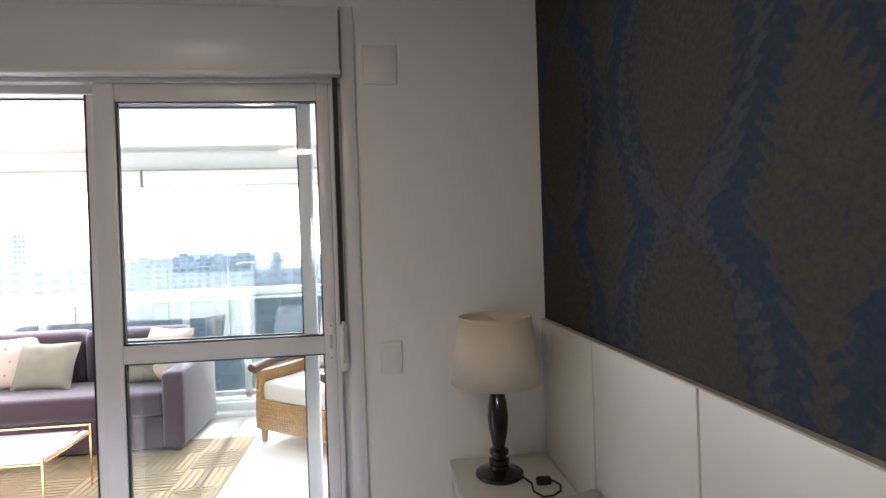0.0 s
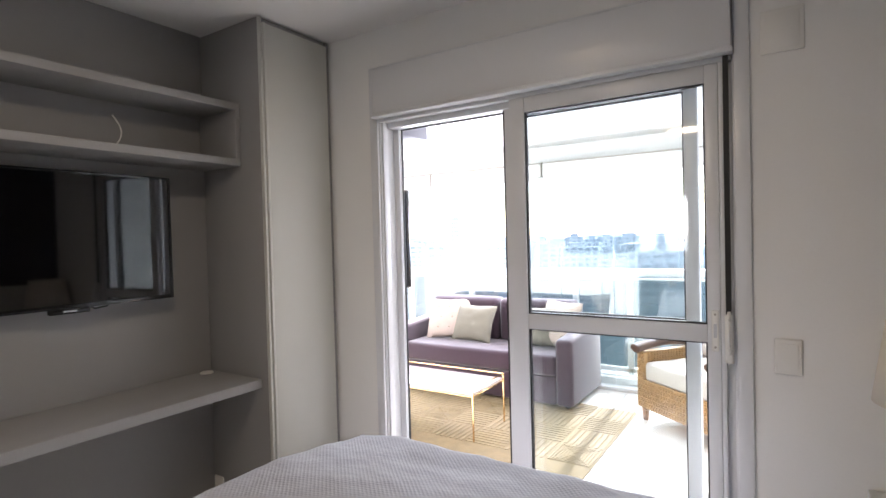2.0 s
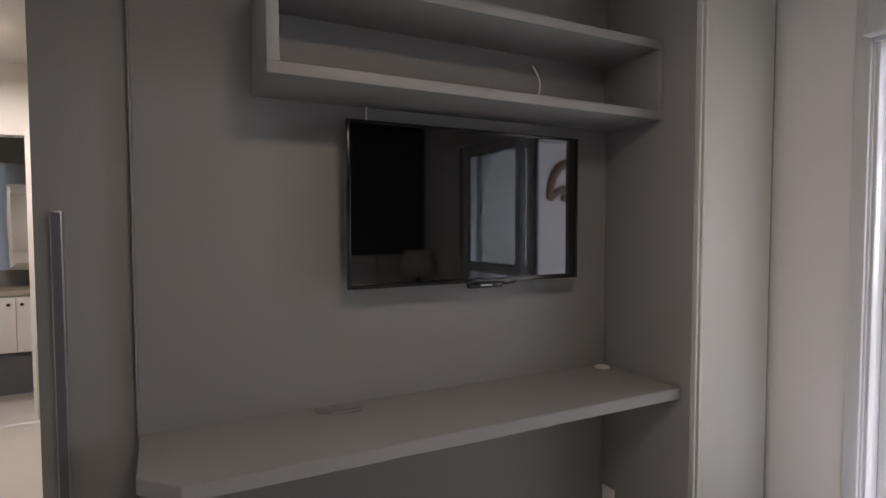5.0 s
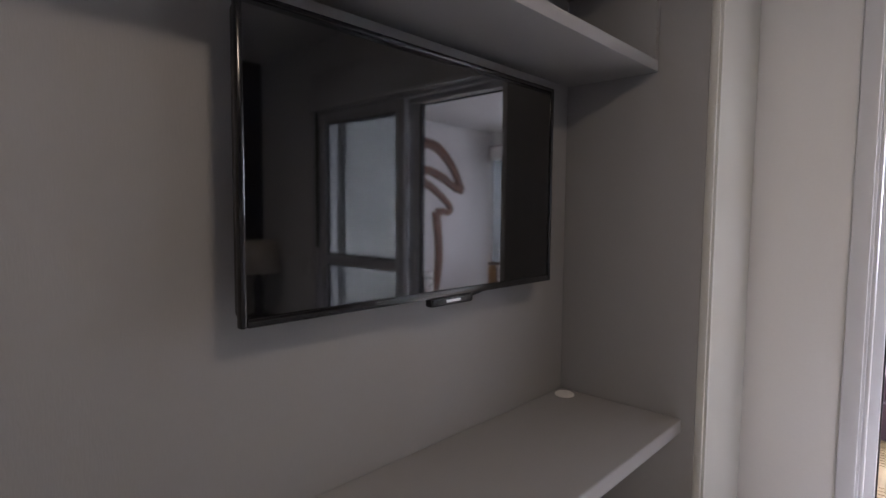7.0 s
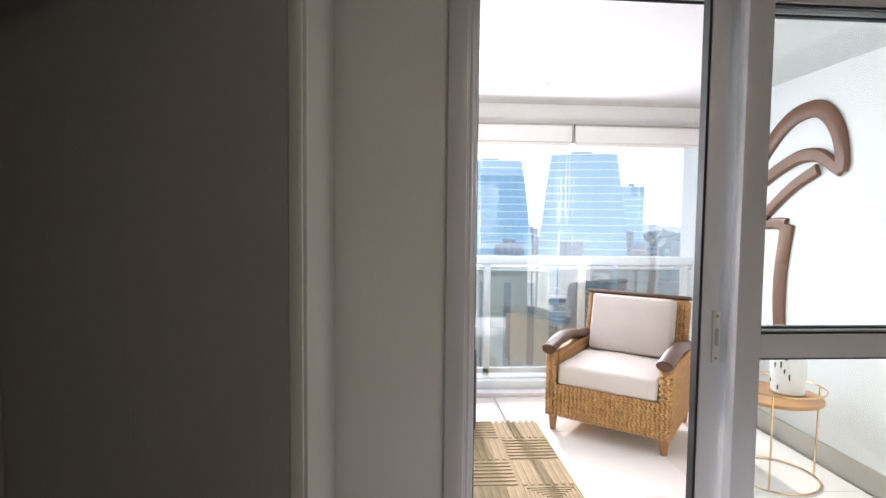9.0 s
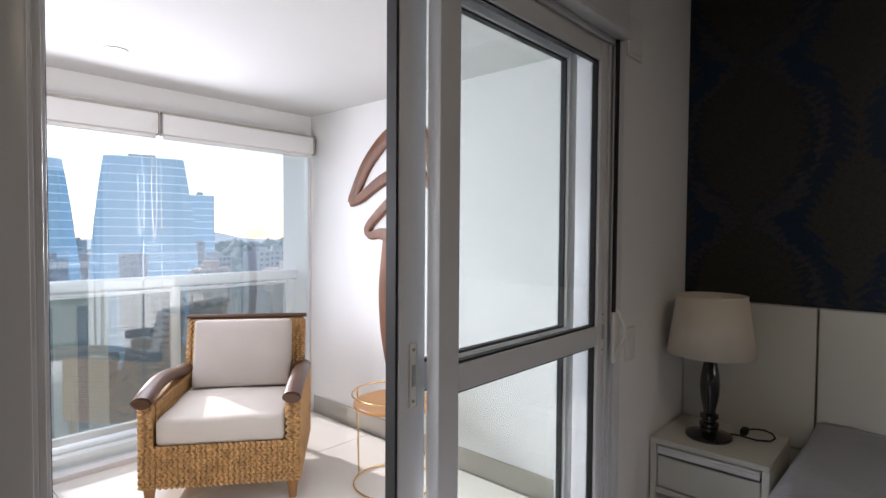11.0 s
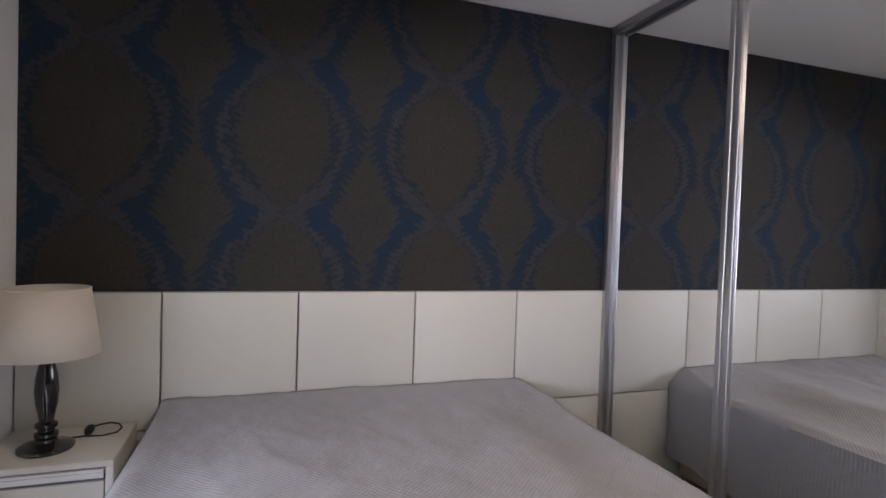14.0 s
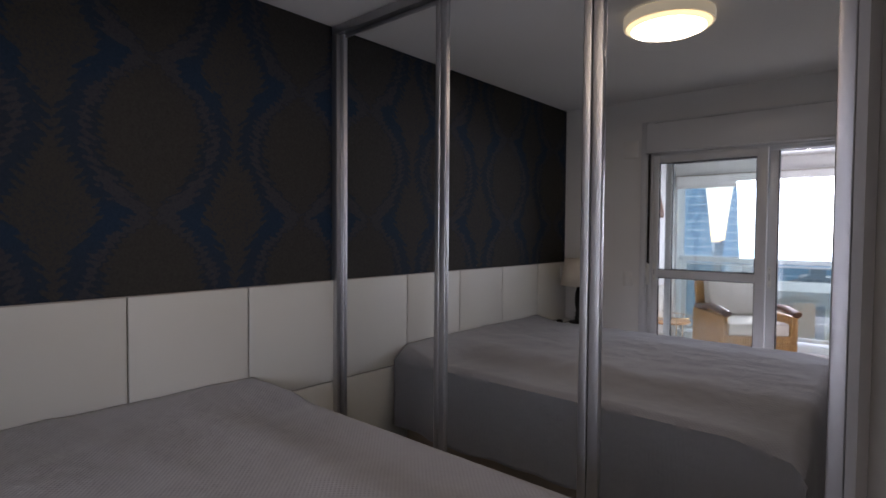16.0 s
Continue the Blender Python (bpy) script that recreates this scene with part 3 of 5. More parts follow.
part("aerial_lead", tube(bmesh.new(), [(-3.12, -1.60, 1.74), (-3.118, -1.603, 1.775), (-3.125, -1.60, 1.8075)], 0.0035), M_PLATE, tv, "short white lead up to the shelf")
cg = thing("desk_clip", "small metal clip lying on the desk", "cable clip", (-3.07, -1.70, 0.765))
part("clip", boxes((-0.02, 0.02, -0.05, 0.05, 0.0, 0.008, 0.003)), M_SILVER, cg)

# ---- room door, slid open ----
sd_leaf = thing("room_door", "grey laminate sliding door, slid open behind the panel", "door", (0, 0, 0))
part("leaf", box(bmesh.new(), -3.2385, -3.1785, -2.560, -2.302, 0.005, 2.44, 0.003), M_LAM, sd_leaf)
dh = part("pull_bar", box(bmesh.new(), -3.178, -3.152, -2.518, -2.488, 0.25, 1.437, 0.002), M_SILVER, sd_leaf, "long brushed metal pull bar")
part("pull_groove", boxes((-3.1525, -3.1505, -2.514, -2.492, 0.255, 1.432)), M_DARKBOX, dh)

# ---- wardrobe with mirror doors ----
MY = -2.64
ward = thing("wardrobe", "built-in wardrobe with three mirrored sliding doors", "wardrobe", (0, 0, 0))
for side in ((-2.285, 0.016, -3.355, -3.33, 0.0, 2.50), (-0.01, 0.016, -3.33, MY - 0.05, 0.0, 2.50), (-2.31, -2.285, -3.355, MY + 0.03, 0.0, 2.505), (-2.285, -0.01, -3.33, MY - 0.05, 0.0, 0.06), (-2.285, -0.01, -3.33, MY - 0.05, 2.44, 2.50)):
    part("carcass_panel", boxes(side), M_LAM, ward)
part("top_track", box(bmesh.new(), -2.284, 0.015, MY - 0.05, MY + 0.03, 2.462, 2.506, 0.002), M_SILVER, ward)
part("bottom_track", box(bmesh.new(), -2.284, 0.015, MY - 0.05, MY + 0.03, 0.0, 0.03, 0.002), M_SILVER, ward)
part("wall_profile", box(bmesh.new(), -0.028, 0.015, MY - 0.045, MY + 0.03, 0.031, 2.461, 0.004), M_SILVER, ward)
for x0, x1, y, s in ((-0.758, -0.029, MY, 0.030), (-1.503, -0.760, MY, 0.036), (-2.283, -1.506, MY, 0.044)):
    md = part("mirror_door", boxes((x0 + s, x1 - s, y - 0.012, y - 0.008, 0.06, 2.44)), M_MIRROR, ward, "tall silvered mirror")
    for a, b in ((x0, x0 + s), (x1 - s, x1)):
        part("stile", box(bmesh.new(), a, b, y - 0.014, y + 0.006, 0.032, 2.46, 0.005, 3), M_SILVER, md, "brushed aluminium stile")
    part("rail", box(bmesh.new(), x0 + s, x1 - s, y - 0.02, y - 0.002, 0.032, 0.06, 0.003), M_SILVER, md)
    part("rail", box(bmesh.new(), x0 + s, x1 - s, y - 0.02, y - 0.002, 2.44, 2.46, 0.003), M_SILVER, md)

# ---- ceiling lamp ----
cl = thing("ceiling_lamp", "round flush ceiling lamp with a warm lit diffuser", "ceiling lamp", (-1.44, -1.66, 2.455))
part("shade", turned(bmesh.new(), [(0.216, 0.0), (0.220, 0.004), (0.220, 0.050), (0.208, 0.054)], 56), M_DRUM, cl, "fabric drum shade")
part("diffuser", turned(bmesh.new(), [(0.195, -0.006), (0.205, -0.004), (0.206, -0.001)], 56), M_LIGHT, cl, "glowing yellow-white diffuser")


# ---- bed ----
BX, BN, BS, BZ = -2.135, -0.462, -2.215, 0.634
bed = thing("bed", "wide bed made up with a grey waffle bedspread", "bed", (-1.07, (BN + BS) / 2, 0))
part("base", box(bmesh.new(), -1.02, 1.045, -0.80, 0.80, 0.06, 0.34, 0.02), M_BASE, bed, "beige fabric bed base")
for x in (-0.9, 0.0, 0.9):
    for y in (-0.7, 0.7):
        part("leg", rod(bmesh.new(), (x, y, 0), (x, y, 0.06), 0.025), M_BLACK, bed)


def spread():
    """Bedspread: a rounded slab whose sides hang with soft folds."""
    bm = bmesh.new()
    nu, nv = 96, 130
    hx, hy = 1.062, (BN - BS) / 2
    drop = 0.42
    grid = []
    for i in range(nu + 1):
        row = []
        for j in range(nv + 1):
            a = -hx - drop + (2 * hx + drop) * i / nu             # head end stays flat
            b = -(hy + drop) + 2 * (hy + drop) * j / nv
            ox, oy = max(0.0, -hx - a), max(0.0, abs(b) - hy)
            x, y = max(a, -hx), math.copysign(min(abs(b), hy), b)
            over = max(ox, oy)
            r = 0.042
            z = BZ
            dip = 0.0
            ex, ey = hx + x, hy - abs(y)
            for e_ in (ex, ey):
                if e_ < r:
                    dip += r - math.sqrt(max(0, r * r - (r - e_) ** 2))
            z -= min(dip, 0.075)
            z -= 0.8 * max(0.0, 0.24 - ex) * max(0.0, 0.24 - ey)      # the corners at the foot sink
            fold = 0.020 * math.sin(9 * (x + 2.1 * y)) + 0.014 * math.sin(23 * x + 17 * y)
            if over > 0:
                z -= over * 0.98
                out = 0.012 + 0.10 * over * (0.6 + 0.4 * math.sin(6 * (x - y))) + fold * over * 1.6
                if ox > 0:
                    x -= out
                if oy > 0:
                    y += math.copysign(out, y)
            else:
                p = Vector((x * 1.6, y * 1.6, 0))
                z += 0.006 * noise.noise(p) + 0.005 * noise.noise(p * 3.1) + 0.006 * abs(noise.noise(Vector((x * 3 + y * 4, y * 7 - x * 2, 3)))) + 0.004 * noise.noise(Vector((x * 11, y * 6 + x * 4, 8)))
                crease = 1 - abs(noise.noise(Vector((x * 2.2 - y * 3.1, y * 2.4 + x * 1.1, 17)))) * 2
                z += 0.0045 * max(0.0, crease) ** 5 * (0.35 + 0.65 * min(1.0, max(0.0, (y + 0.2) * 2.2)))
                inset = min(1.0, max(0.0, (hy - abs(y) - 0.13) / 0.38))
                z += 0.027 * inset * inset * (3 - 2 * inset)
                rise = min(1.0, max(0.0, (x - 0.72) / 0.34))
                z += (0.044 - 0.027 * inset * inset * (3 - 2 * inset)) * rise * rise
                sag = min(1.0, max(0.0, (-y - hy + 0.46) / 0.24)) * min(1.0, max(0.0, (0.86 - x) / 0.2))
                z -= 0.027 * sag * sag * (3 - 2 * sag)
                if y < 0:
                    y += 0.07 * rise * rise * min(1.0, -y / hy)
            if y > 0:                                             # lies a little askew
                y -= 0.026 * x * min(1.0, y / hy)
            row.append(bm.verts.new((x, y, z)))
        grid.append(row)
    for i in range(nu):
        for j in range(nv):
            bm.faces.new((grid[i][j], grid[i + 1][j], grid[i + 1][j + 1], grid[i][j + 1]))
    return bm


bs = part("bedspread", spread(), M_SPREAD, bed, "grey waffle-weave bedspread", 60)
bs.modifiers.new("thickness", "SOLIDIFY").thickness = 0.012
part("mattress", box(bmesh.new(), -1.03, 1.05, -0.83, 0.83, 0.342, 0.585, 0.04, 3), M_SEAT, bed, "pale mattress")

# ---- nightstand and table lamp ----
ns = thing("nightstand", "pale grey nightstand with one drawer and open shelf", "nightstand", (-0.19, -0.213, 0))
part("top", box(bmesh.new(), -0.186, 0.186, -0.207, 0.207, 0.568, 0.590, 0.003), M_LAM2, ns)
part("side", box(bmesh.new(), -0.182, 0.186, -0.207, -0.183, 0.0, 0.5675, 0.002), M_LAM2, ns)
part("side", box(bmesh.new(), -0.182, 0.186, 0.183, 0.207, 0.0, 0.5675, 0.002), M_LAM2, ns)
part("back", boxes((0.176, 0.186, -0.183, 0.183, 0.05, 0.5675)), M_LAM2, ns)
part("shelf", box(bmesh.new(), -0.182, 0.176, -0.183, 0.183, 0.372, 0.394, 0.002), M_LAM2, ns)
part("shelf", box(bmesh.new(), -0.182, 0.176, -0.183, 0.183, 0.05, 0.072, 0.002), M_LAM2, ns)
dr = part("drawer", box(bmesh.new(), -0.180, 0.150, -0.178, 0.178, 0.400, 0.520, 0.002), M_LAM2, ns)
pull = bmesh.new()
box(pull, -0.186, -0.150, -0.178, 0.178, 0.552, 0.562, 0.002)
box(pull, -0.186, -0.181, -0.178, 0.178, 0.532, 0.5515, 0.001)
part("drawer_pull", pull, M_ALU, dr, "aluminium grip profile")
# Dark strip filling the recess, its shade given as colour.
part("finger_gap_shade", boxes((-0.176, -0.150, -0.178, 0.178, 0.5205, 0.531)), M_DARKBOX, dr, "dark strip painted for the shade under the grip")

lamp = thing("table_lamp", "table lamp with black turned base and beige shade", "table lamp", (-0.222, -0.180, 0.590))
part("base", turned(bmesh.new(), [(0.082, 0.0), (0.086, 0.006), (0.084, 0.014), (0.070, 0.020), (0.045, 0.024), (0.034, 0.030), (0.033, 0.040)], 48), M_LAMPBLACK, lamp)
part("stem", turned(bmesh.new(), [(0.030, 0.0405), (0.036, 0.048), (0.036, 0.060), (0.026, 0.066), (0.026, 0.074), (0.034, 0.080), (0.034, 0.092), (0.022, 0.100), (0.024, 0.115), (0.034, 0.165), (0.037, 0.210), (0.033, 0.255), (0.024, 0.300),
                                 (0.019, 0.316), (0.027, 0.320), (0.030, 0.326), (0.027, 0.332), (0.014, 0.336), (0.010, 0.42)], 48), M_LAMPBLACK, lamp)
sh = turned(bmesh.new(), [(0.161, 0.334), (0.127, 0.565)], 64)
for f in [f for f in sh.faces if len(f.verts) > 4]:
    sh.faces.remove(f)
shade_ob = part("shade", sh, M_SHADE, lamp, "beige tapered linen shade", 60)
shade_ob.modifiers.new("thickness", "SOLIDIFY").thickness = 0.003
part("spider", tube(rod(rod(bmesh.new(), (-0.126, 0, 0.550), (0.126, 0, 0.550), 0.002, 6), (0, -0.126, 0.550), (0, 0.126, 0.550), 0.002, 6), [(0.127 * math.cos(k / 20 * math.tau), 0.127 * math.sin(k / 20 * math.tau), 0.564) for k in range(20)], 0.003, 6, True), M_SHADE, lamp)
cord = [(0.07, -0.03, 0.006), (0.09, -0.09, 0.004), (0.08, -0.15, 0.004), (0.10, -0.195, 0.006), (0.13, -0.205, 0.012), (0.158, -0.19, 0.018), (0.168, -0.16, 0.022), (0.16, -0.125, 0.02), (0.15, -0.10, 0.014)]
part("cord", tube(bmesh.new(), cord, 0.0035), M_BLACK, lamp, "thin black cord")
part("cord_switch", box(bmesh.new(), 0.105, 0.155, -0.110, -0.085, 0.0, 0.026, 0.006), M_BLACK, lamp, "black cord plug")

# ---- balcony shell ----
BXW, BXE, BY, BC = -6.0, -0.10, 2.86, 2.28
solid("balcony_slab", boxes((BXW, 0.2, WY, 3.15, -0.2, -0.012)), M_GROUT, "pale grout bed under the balcony tiles", "floor")
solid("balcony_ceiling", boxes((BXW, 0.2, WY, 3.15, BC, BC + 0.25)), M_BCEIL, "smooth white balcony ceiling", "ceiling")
solid("balcony_wall_east", boxes((BXE, 0.2, WY, 3.15, -0.012, BC)), M_BWALL, "white painted balcony end wall", "wall")
solid("balcony_wall_west", boxes((BXW - 0.15, BXW, WY, 3.15, -0.2, BC)), M_WALL, "white painted balcony far wall", "wall")
solid("balcony_wall_house", boxes((BXW, -3.4, 0.0, WY, -0.2, 2.63)), M_WALL, "white painted wall between balcony and living room", "wall")
solid("balcony_skirting", boxes((BXE - 0.012, BXE - 0.001, WY + 0.001, 2.70, 0.0, 0.13, 0.002)), M_SKIRT, "taupe stone skirting along the balcony wall", "skirting")
solid("header_beam", boxes((BXW, BXE - 0.001, 2.745, 2.92, 2.123, BC - 0.001)), M_CEIL, "white beam over the balcony glazing", "beam")
solid("dark_soffit", box(bmesh.new(), -3.20, -2.365, WY + 0.001, 0.46, 2.005, BC - 0.001, 0.003), M_DARKBOX, "dark grey boxed unit under the balcony ceiling", "ceiling unit", "thing")
floor_b = new("balcony_floor")
tagged(floor_b, "large polished cream porcelain balcony tiles", "floor", "", "structure")
tile_mesh = mesh_of("tile", box(bmesh.new(), 0.0015, 0.8385, 0.0015, 0.8385, -0.012, 0.0, 0.0012, 1), M_TILE)
for i in range(7):
    for j in range(4):
        t_ob = new("tile", tile_mesh)
        t_ob.parent = floor_b
        t_ob.location = (-0.12 - 0.84 * (i + 1), 2.86 - 0.84 * (j + 1), 0)

# ---- balcony glazing, railing, blinds ----
curtain = thing("glass_curtain", "floor-to-beam sliding clear glass panels of the balcony", "glazing", (0, 0, 0), 0, "", "structure")
part("bottom_track", boxes((BXW, BXE - 0.002, 2.70, 2.80, 0.0, 0.035, 0.003), (BXW, BXE - 0.002, 2.80, 2.86, 0.0, 0.10, 0.003)), M_ALU, curtain)
part("top_track", box(bmesh.new(), BXW, BXE - 0.002, 2.745, 2.80, 2.095, 2.1225, 0.003), M_ALU, curtain)
part("side_profile", box(bmesh.new(), BXE - 0.03, BXE - 0.002, 2.745, 2.79, 0.035, 2.0945, 0.003), M_ALU, curtain)
xs = [-0.13, -0.66, -1.19, -1.30, -1.92, -2.54, -3.16, -3.78, -4.40, -5.02, -5.99]
for i, (a, b) in enumerate(zip(xs, xs[1:])):
    p = part("pane", boxes((b + 0.002, a - 0.002, 2.752 + 0.014 * (i % 2), 2.760 + 0.014 * (i % 2), 0.036, 2.0945)), M_GLASS2, curtain, "clear glass panel")
    p.visible_shadow = False

rail = thing("railing", "white aluminium balcony railing with tinted glass infill", "railing", (0, 0, 0), 0, "", "structure")
part("handrail", box(bmesh.new(), BXW, BXE - 0.002, 2.93, 3.01, 1.020, 1.092, 0.014, 3), M_ALU, rail)
part("under_rail", box(bmesh.new(), BXW, BXE - 0.002, 2.955, 2.985, 0.985, 1.005, 0.004), M_ALU, rail)
part("foot_rail", box(bmesh.new(), BXW, BXE - 0.002, 2.945, 2.995, 0.12, 0.165, 0.004), M_ALU, rail)
part("kerb", box(bmesh.new(), BXW, BXE - 0.002, 2.90, 3.10, -0.012, 0.10, 0.004), M_ALU, rail)
posts = [-0.16, -1.035, -1.83, -2.35, -3.53, -4.35, -5.2]
for x in posts:
    part("post", box(bmesh.new(), x - 0.028, x + 0.028, 2.945, 2.995, 0.101, 1.019, 0.004), M_ALU, rail)
for a, b in zip(posts, posts[1:]):
    p = part("glass_infill", boxes((b + 0.03, a - 0.03, 2.967, 2.975, 0.166, 0.984)), M_GLASS3, rail, "tinted glass infill")
    p.visible_shadow = False


def blind(x0, x1):
    ob = thing("roller_blind", "white roller blind rolled up under the beam", "blind", (0, 0, 0), 0, "balcony blinds")
    part("cassette", box(bmesh.new(), x0, x1, 2.66, 2.74, 1.980, 2.105, 0.008, 3), M_BLIND, ob)
    part("hem_bar", box(bmesh.new(), x0 + 0.01, x1 - 0.01, 2.672, 2.695, 1.955, 1.979, 0.005), M_PLATE, ob)
    part("end_cap", box(bmesh.new(), x1 + 0.0005, x1 + 0.008, 2.655, 2.745, 1.975, 2.122, 0.003), M_SKIRT, ob)
    # Grey strip over the cassette: the gap's shade put in as colour.
    part("top_shadow_gap", boxes((x0, x1, 2.67, 2.735, 2.1055, 2.122)), M_SKIRT, ob, "grey strip painted for the shadow gap above the blind")
    part("chain", tube(bmesh.new(), [(x1 - 0.03 + 0.014 * math.sin(k / 24 * math.tau), 2.652, 1.35 + 0.70 * (0.5 + 0.5 * math.cos(k / 24 * math.tau))) for k in range(24)], 0.002, 5, True), M_PLATE, ob, "thin bead chain")


blind(-1.215, -0.135)
blind(-2.55, -1.24)
blind(-3.83, -2.57)
blind(-5.2, -3.85)

for x, y in ((-1.612, 2.165), (-3.4, 2.165)):
    sp_ = thing("ceiling_spot", "small round recessed balcony spot, switched on", "spotlight", (x, y, BC - 0.006), 0, "balcony spots")
    part("trim_ring", turned(bmesh.new(), [(0.052, -0.002), (0.056, 0.0), (0.056, 0.0055)], 32), M_PLATE, sp_)
    part("lens", turned(bmesh.new(), [(0.042, -0.004), (0.044, -0.0022)], 32), M_SPOT, sp_, "glowing warm lens")

btv = thing("balcony_television", "black flat television on the balcony's house wall", "television", (0, 0, 0))
part("housing", box(bmesh.new(), -3.30, -2.33, WY + 0.03, WY + 0.06, 1.16, 1.695, 0.006), M_TVFRAME, btv)
part("screen", boxes((-3.285, -2.345, WY + 0.0605, WY + 0.062, 1.175, 1.68)), M_SCREEN, btv)
part("wall_mount", boxes((-3.0, -2.62, WY + 0.001, WY + 0.0295, 1.3, 1.55)), M_BLACK, btv)

# ---- rug with a maze of cords ----
rug = thing("rug", "yellow jute rug with raised maze pattern squares", "rug", (-1.6, 2.17, 0))
RW, RL = 2.4, 1.45
part("ground", box(bmesh.new(), -RW, 0, -RL, 0, 0.0005, 0.008, 0.003), M_RUG, rug)
cords = bmesh.new()
cell = 0.30
for i in range(8):
    for j in range(5):
        x0, y0 = -cell * (i + 1), -cell * (j + 1) + 0.03
        if y0 < -RL:
            continue
        nested = (i * 3 + j * 2) % 5 == 1
        for k in range(7):
            o = 0.016 + k * (cell - 0.01) / 7
            if nested:
                q = 0.014 + k * 0.021
                if q < cell / 2 - 0.01:
                    for e0, e1, e2, e3 in ((x0 + q, x0 + cell - q, y0 + q, y0 + q + 0.011), (x0 + q, x0 + cell - q, y0 + cell - q - 0.011, y0 + cell - q), (x0 + q, x0 + q + 0.011, y0 + q + 0.011, y0 + cell - q - 0.011), (x0 + cell - q - 0.011, x0 + cell - q, y0 + q + 0.011, y0 + cell - q - 0.011)):
                        box(cords, e0, e1, e2, e3, 0.0075, 0.0125)
            elif (i + j) % 2:
                box(cords, x0 + 0.008, x0 + cell - 0.008, y0 + o, y0 + o + 0.020, 0.0075, 0.0125)
            else:
                box(cords, x0 + o, x0 + o + 0.020, y0 + 0.008, y0 + cell - 0.008, 0.0075, 0.0125)
part("cord_pattern", cords, M_RUG2, rug, "paler raised cords", None)

# ---- sofa ----
sofa = thing("sofa", "aubergine fabric sofa standing by the balcony railing", "sofa", (-2.96, 2.36, 0))
for x in (-0.85, 0.85):
    for y in (-0.34, 0.26):
        part("leg", rod(bmesh.new(), (x, y, 0.0), (x, y, 0.03), 0.022), M_BLACK, sofa)
part("base", box(bmesh.new(), -0.768, 0.768, -0.385, 0.30, 0.03, 0.26, 0.02), M_SOFA, sofa)
for s in (-1, 1):
    arm = box(bmesh.new(), s * 0.92 - 0.075 * (1 + s), s * 0.92 + 0.075 * (1 - s), -0.41, 0.37, 0.03, 0.575, 0.035, 3)
    for v in arm.verts:                                        # the arm climbs towards the back
        if v.co.z > 0.3:
            v.co.z += 0.055 * (v.co.y + 0.41) / 0.78
    part("armrest", arm, M_SOFA, sofa)
    part("back_cushion", box(bmesh.new(), min(0.006 * s, 0.765 * s), max(0.006 * s, 0.765 * s), 0.10, 0.31, 0.40, 0.83, 0.06, 4), M_SOFA, sofa)
part("seat_cushion", box(bmesh.new(), -0.768, 0.768, -0.40, 0.12, 0.262, 0.435, 0.04, 3), M_SOFA, sofa)
part("back", box(bmesh.new(), -0.765, 0.765, 0.28, 0.345, 0.2, 0.78, 0.02, 3), M_SOFA, sofa)


def cushion(label, at, turn, tilt, w, h, d, m):
    ob = thing("throw_pillow", label, "cushion", at, turn, "sofa cushions")
    part("cover", pillow(bmesh.new(), w, h, d, pose(0, 0, h / 2 * math.cos(radians(tilt)) + 0.012, tilt, 0, 0)), m, ob, "", 80)
    return ob


cushion("sage grey linen cushion on the sofa", (-3.14, 2.31, 0.425), -6, -24, 0.45, 0.36, 0.14, M_CUSH_S)
pc = cushion("blush linen cushion with small beige tufts", (-3.44, 2.36, 0.425), 22, -22, 0.46, 0.40, 0.14, M_CUSH_P)
cushion("sage grey linen cushion on the sofa", (-2.50, 2.34, 0.425), 10, -22, 0.42, 0.36, 0.14, M_CUSH_S)
pc2 = cushion("blush linen cushion with small beige tufts", (-2.30, 2.36, 0.425), -25, -20, 0.44, 0.42, 0.14, M_CUSH_P)
for c_ in (pc, pc2):
    for k in range(9):
        u, v = (k % 3 - 1) * 0.11 + 0.03 * (k // 3 % 2), (k // 3 - 1) * 0.10
        tf = bmesh.new()
        bmesh.ops.create_icosphere(tf, subdivisions=1, radius=0.009, matrix=pose(0, 0, 0.40 / 2 * math.cos(radians(22)) + 0.012, -22, 0, 0) @ Matrix.Translation((u, -0.066 + 0.06 * (abs(u) ** 2 + abs(v) ** 2) * 8, v)))
        part("tuft", tf, M_CUSH_S, c_)

# ---- coffee table ----
ct = thing("coffee_table", "low coffee table with brass wire frame and marble top", "coffee table", (-2.42, 1.245, 0))
L, W, H = 0.98, 0.47, 0.385
for x in (0, -L):
    for y in (-W / 2, W / 2):
        part("leg", boxes((x - 0.005, x + 0.005, y - 0.005, y + 0.005, 0.0128, H, 0.001)), M_GOLD, ct)
fr_ = bmesh.new()
for z in (H, H - 0.055):
    box(fr_, -L + 0.005, -0.005, -W / 2 - 0.004, -W / 2 + 0.004, z - 0.008, z, 0.001)
    box(fr_, -L + 0.005, -0.005, W / 2 - 0.004, W / 2 + 0.004, z - 0.008, z, 0.001)
    box(fr_, -L - 0.004, -L + 0.004, -W / 2 + 0.005, W / 2 - 0.005, z - 0.008, z, 0.001)
    box(fr_, -0.004, 0.004, -W / 2 + 0.005, W / 2 - 0.005, z - 0.008, z, 0.001)
part("frame", fr_, M_GOLD, ct)
part("top", box(bmesh.new(), -L + 0.006, -0.006, -W / 2 + 0.006, W / 2 - 0.006, H - 0.0545, H - 0.034, 0.003), M_MARBLE, ct, "pale marble top")

# ---- wicker armchair ----
chair = thing("armchair", "woven wicker armchair with oatmeal cushions and walnut arms", "armchair", (-1.03, 2.12, 0), -38)


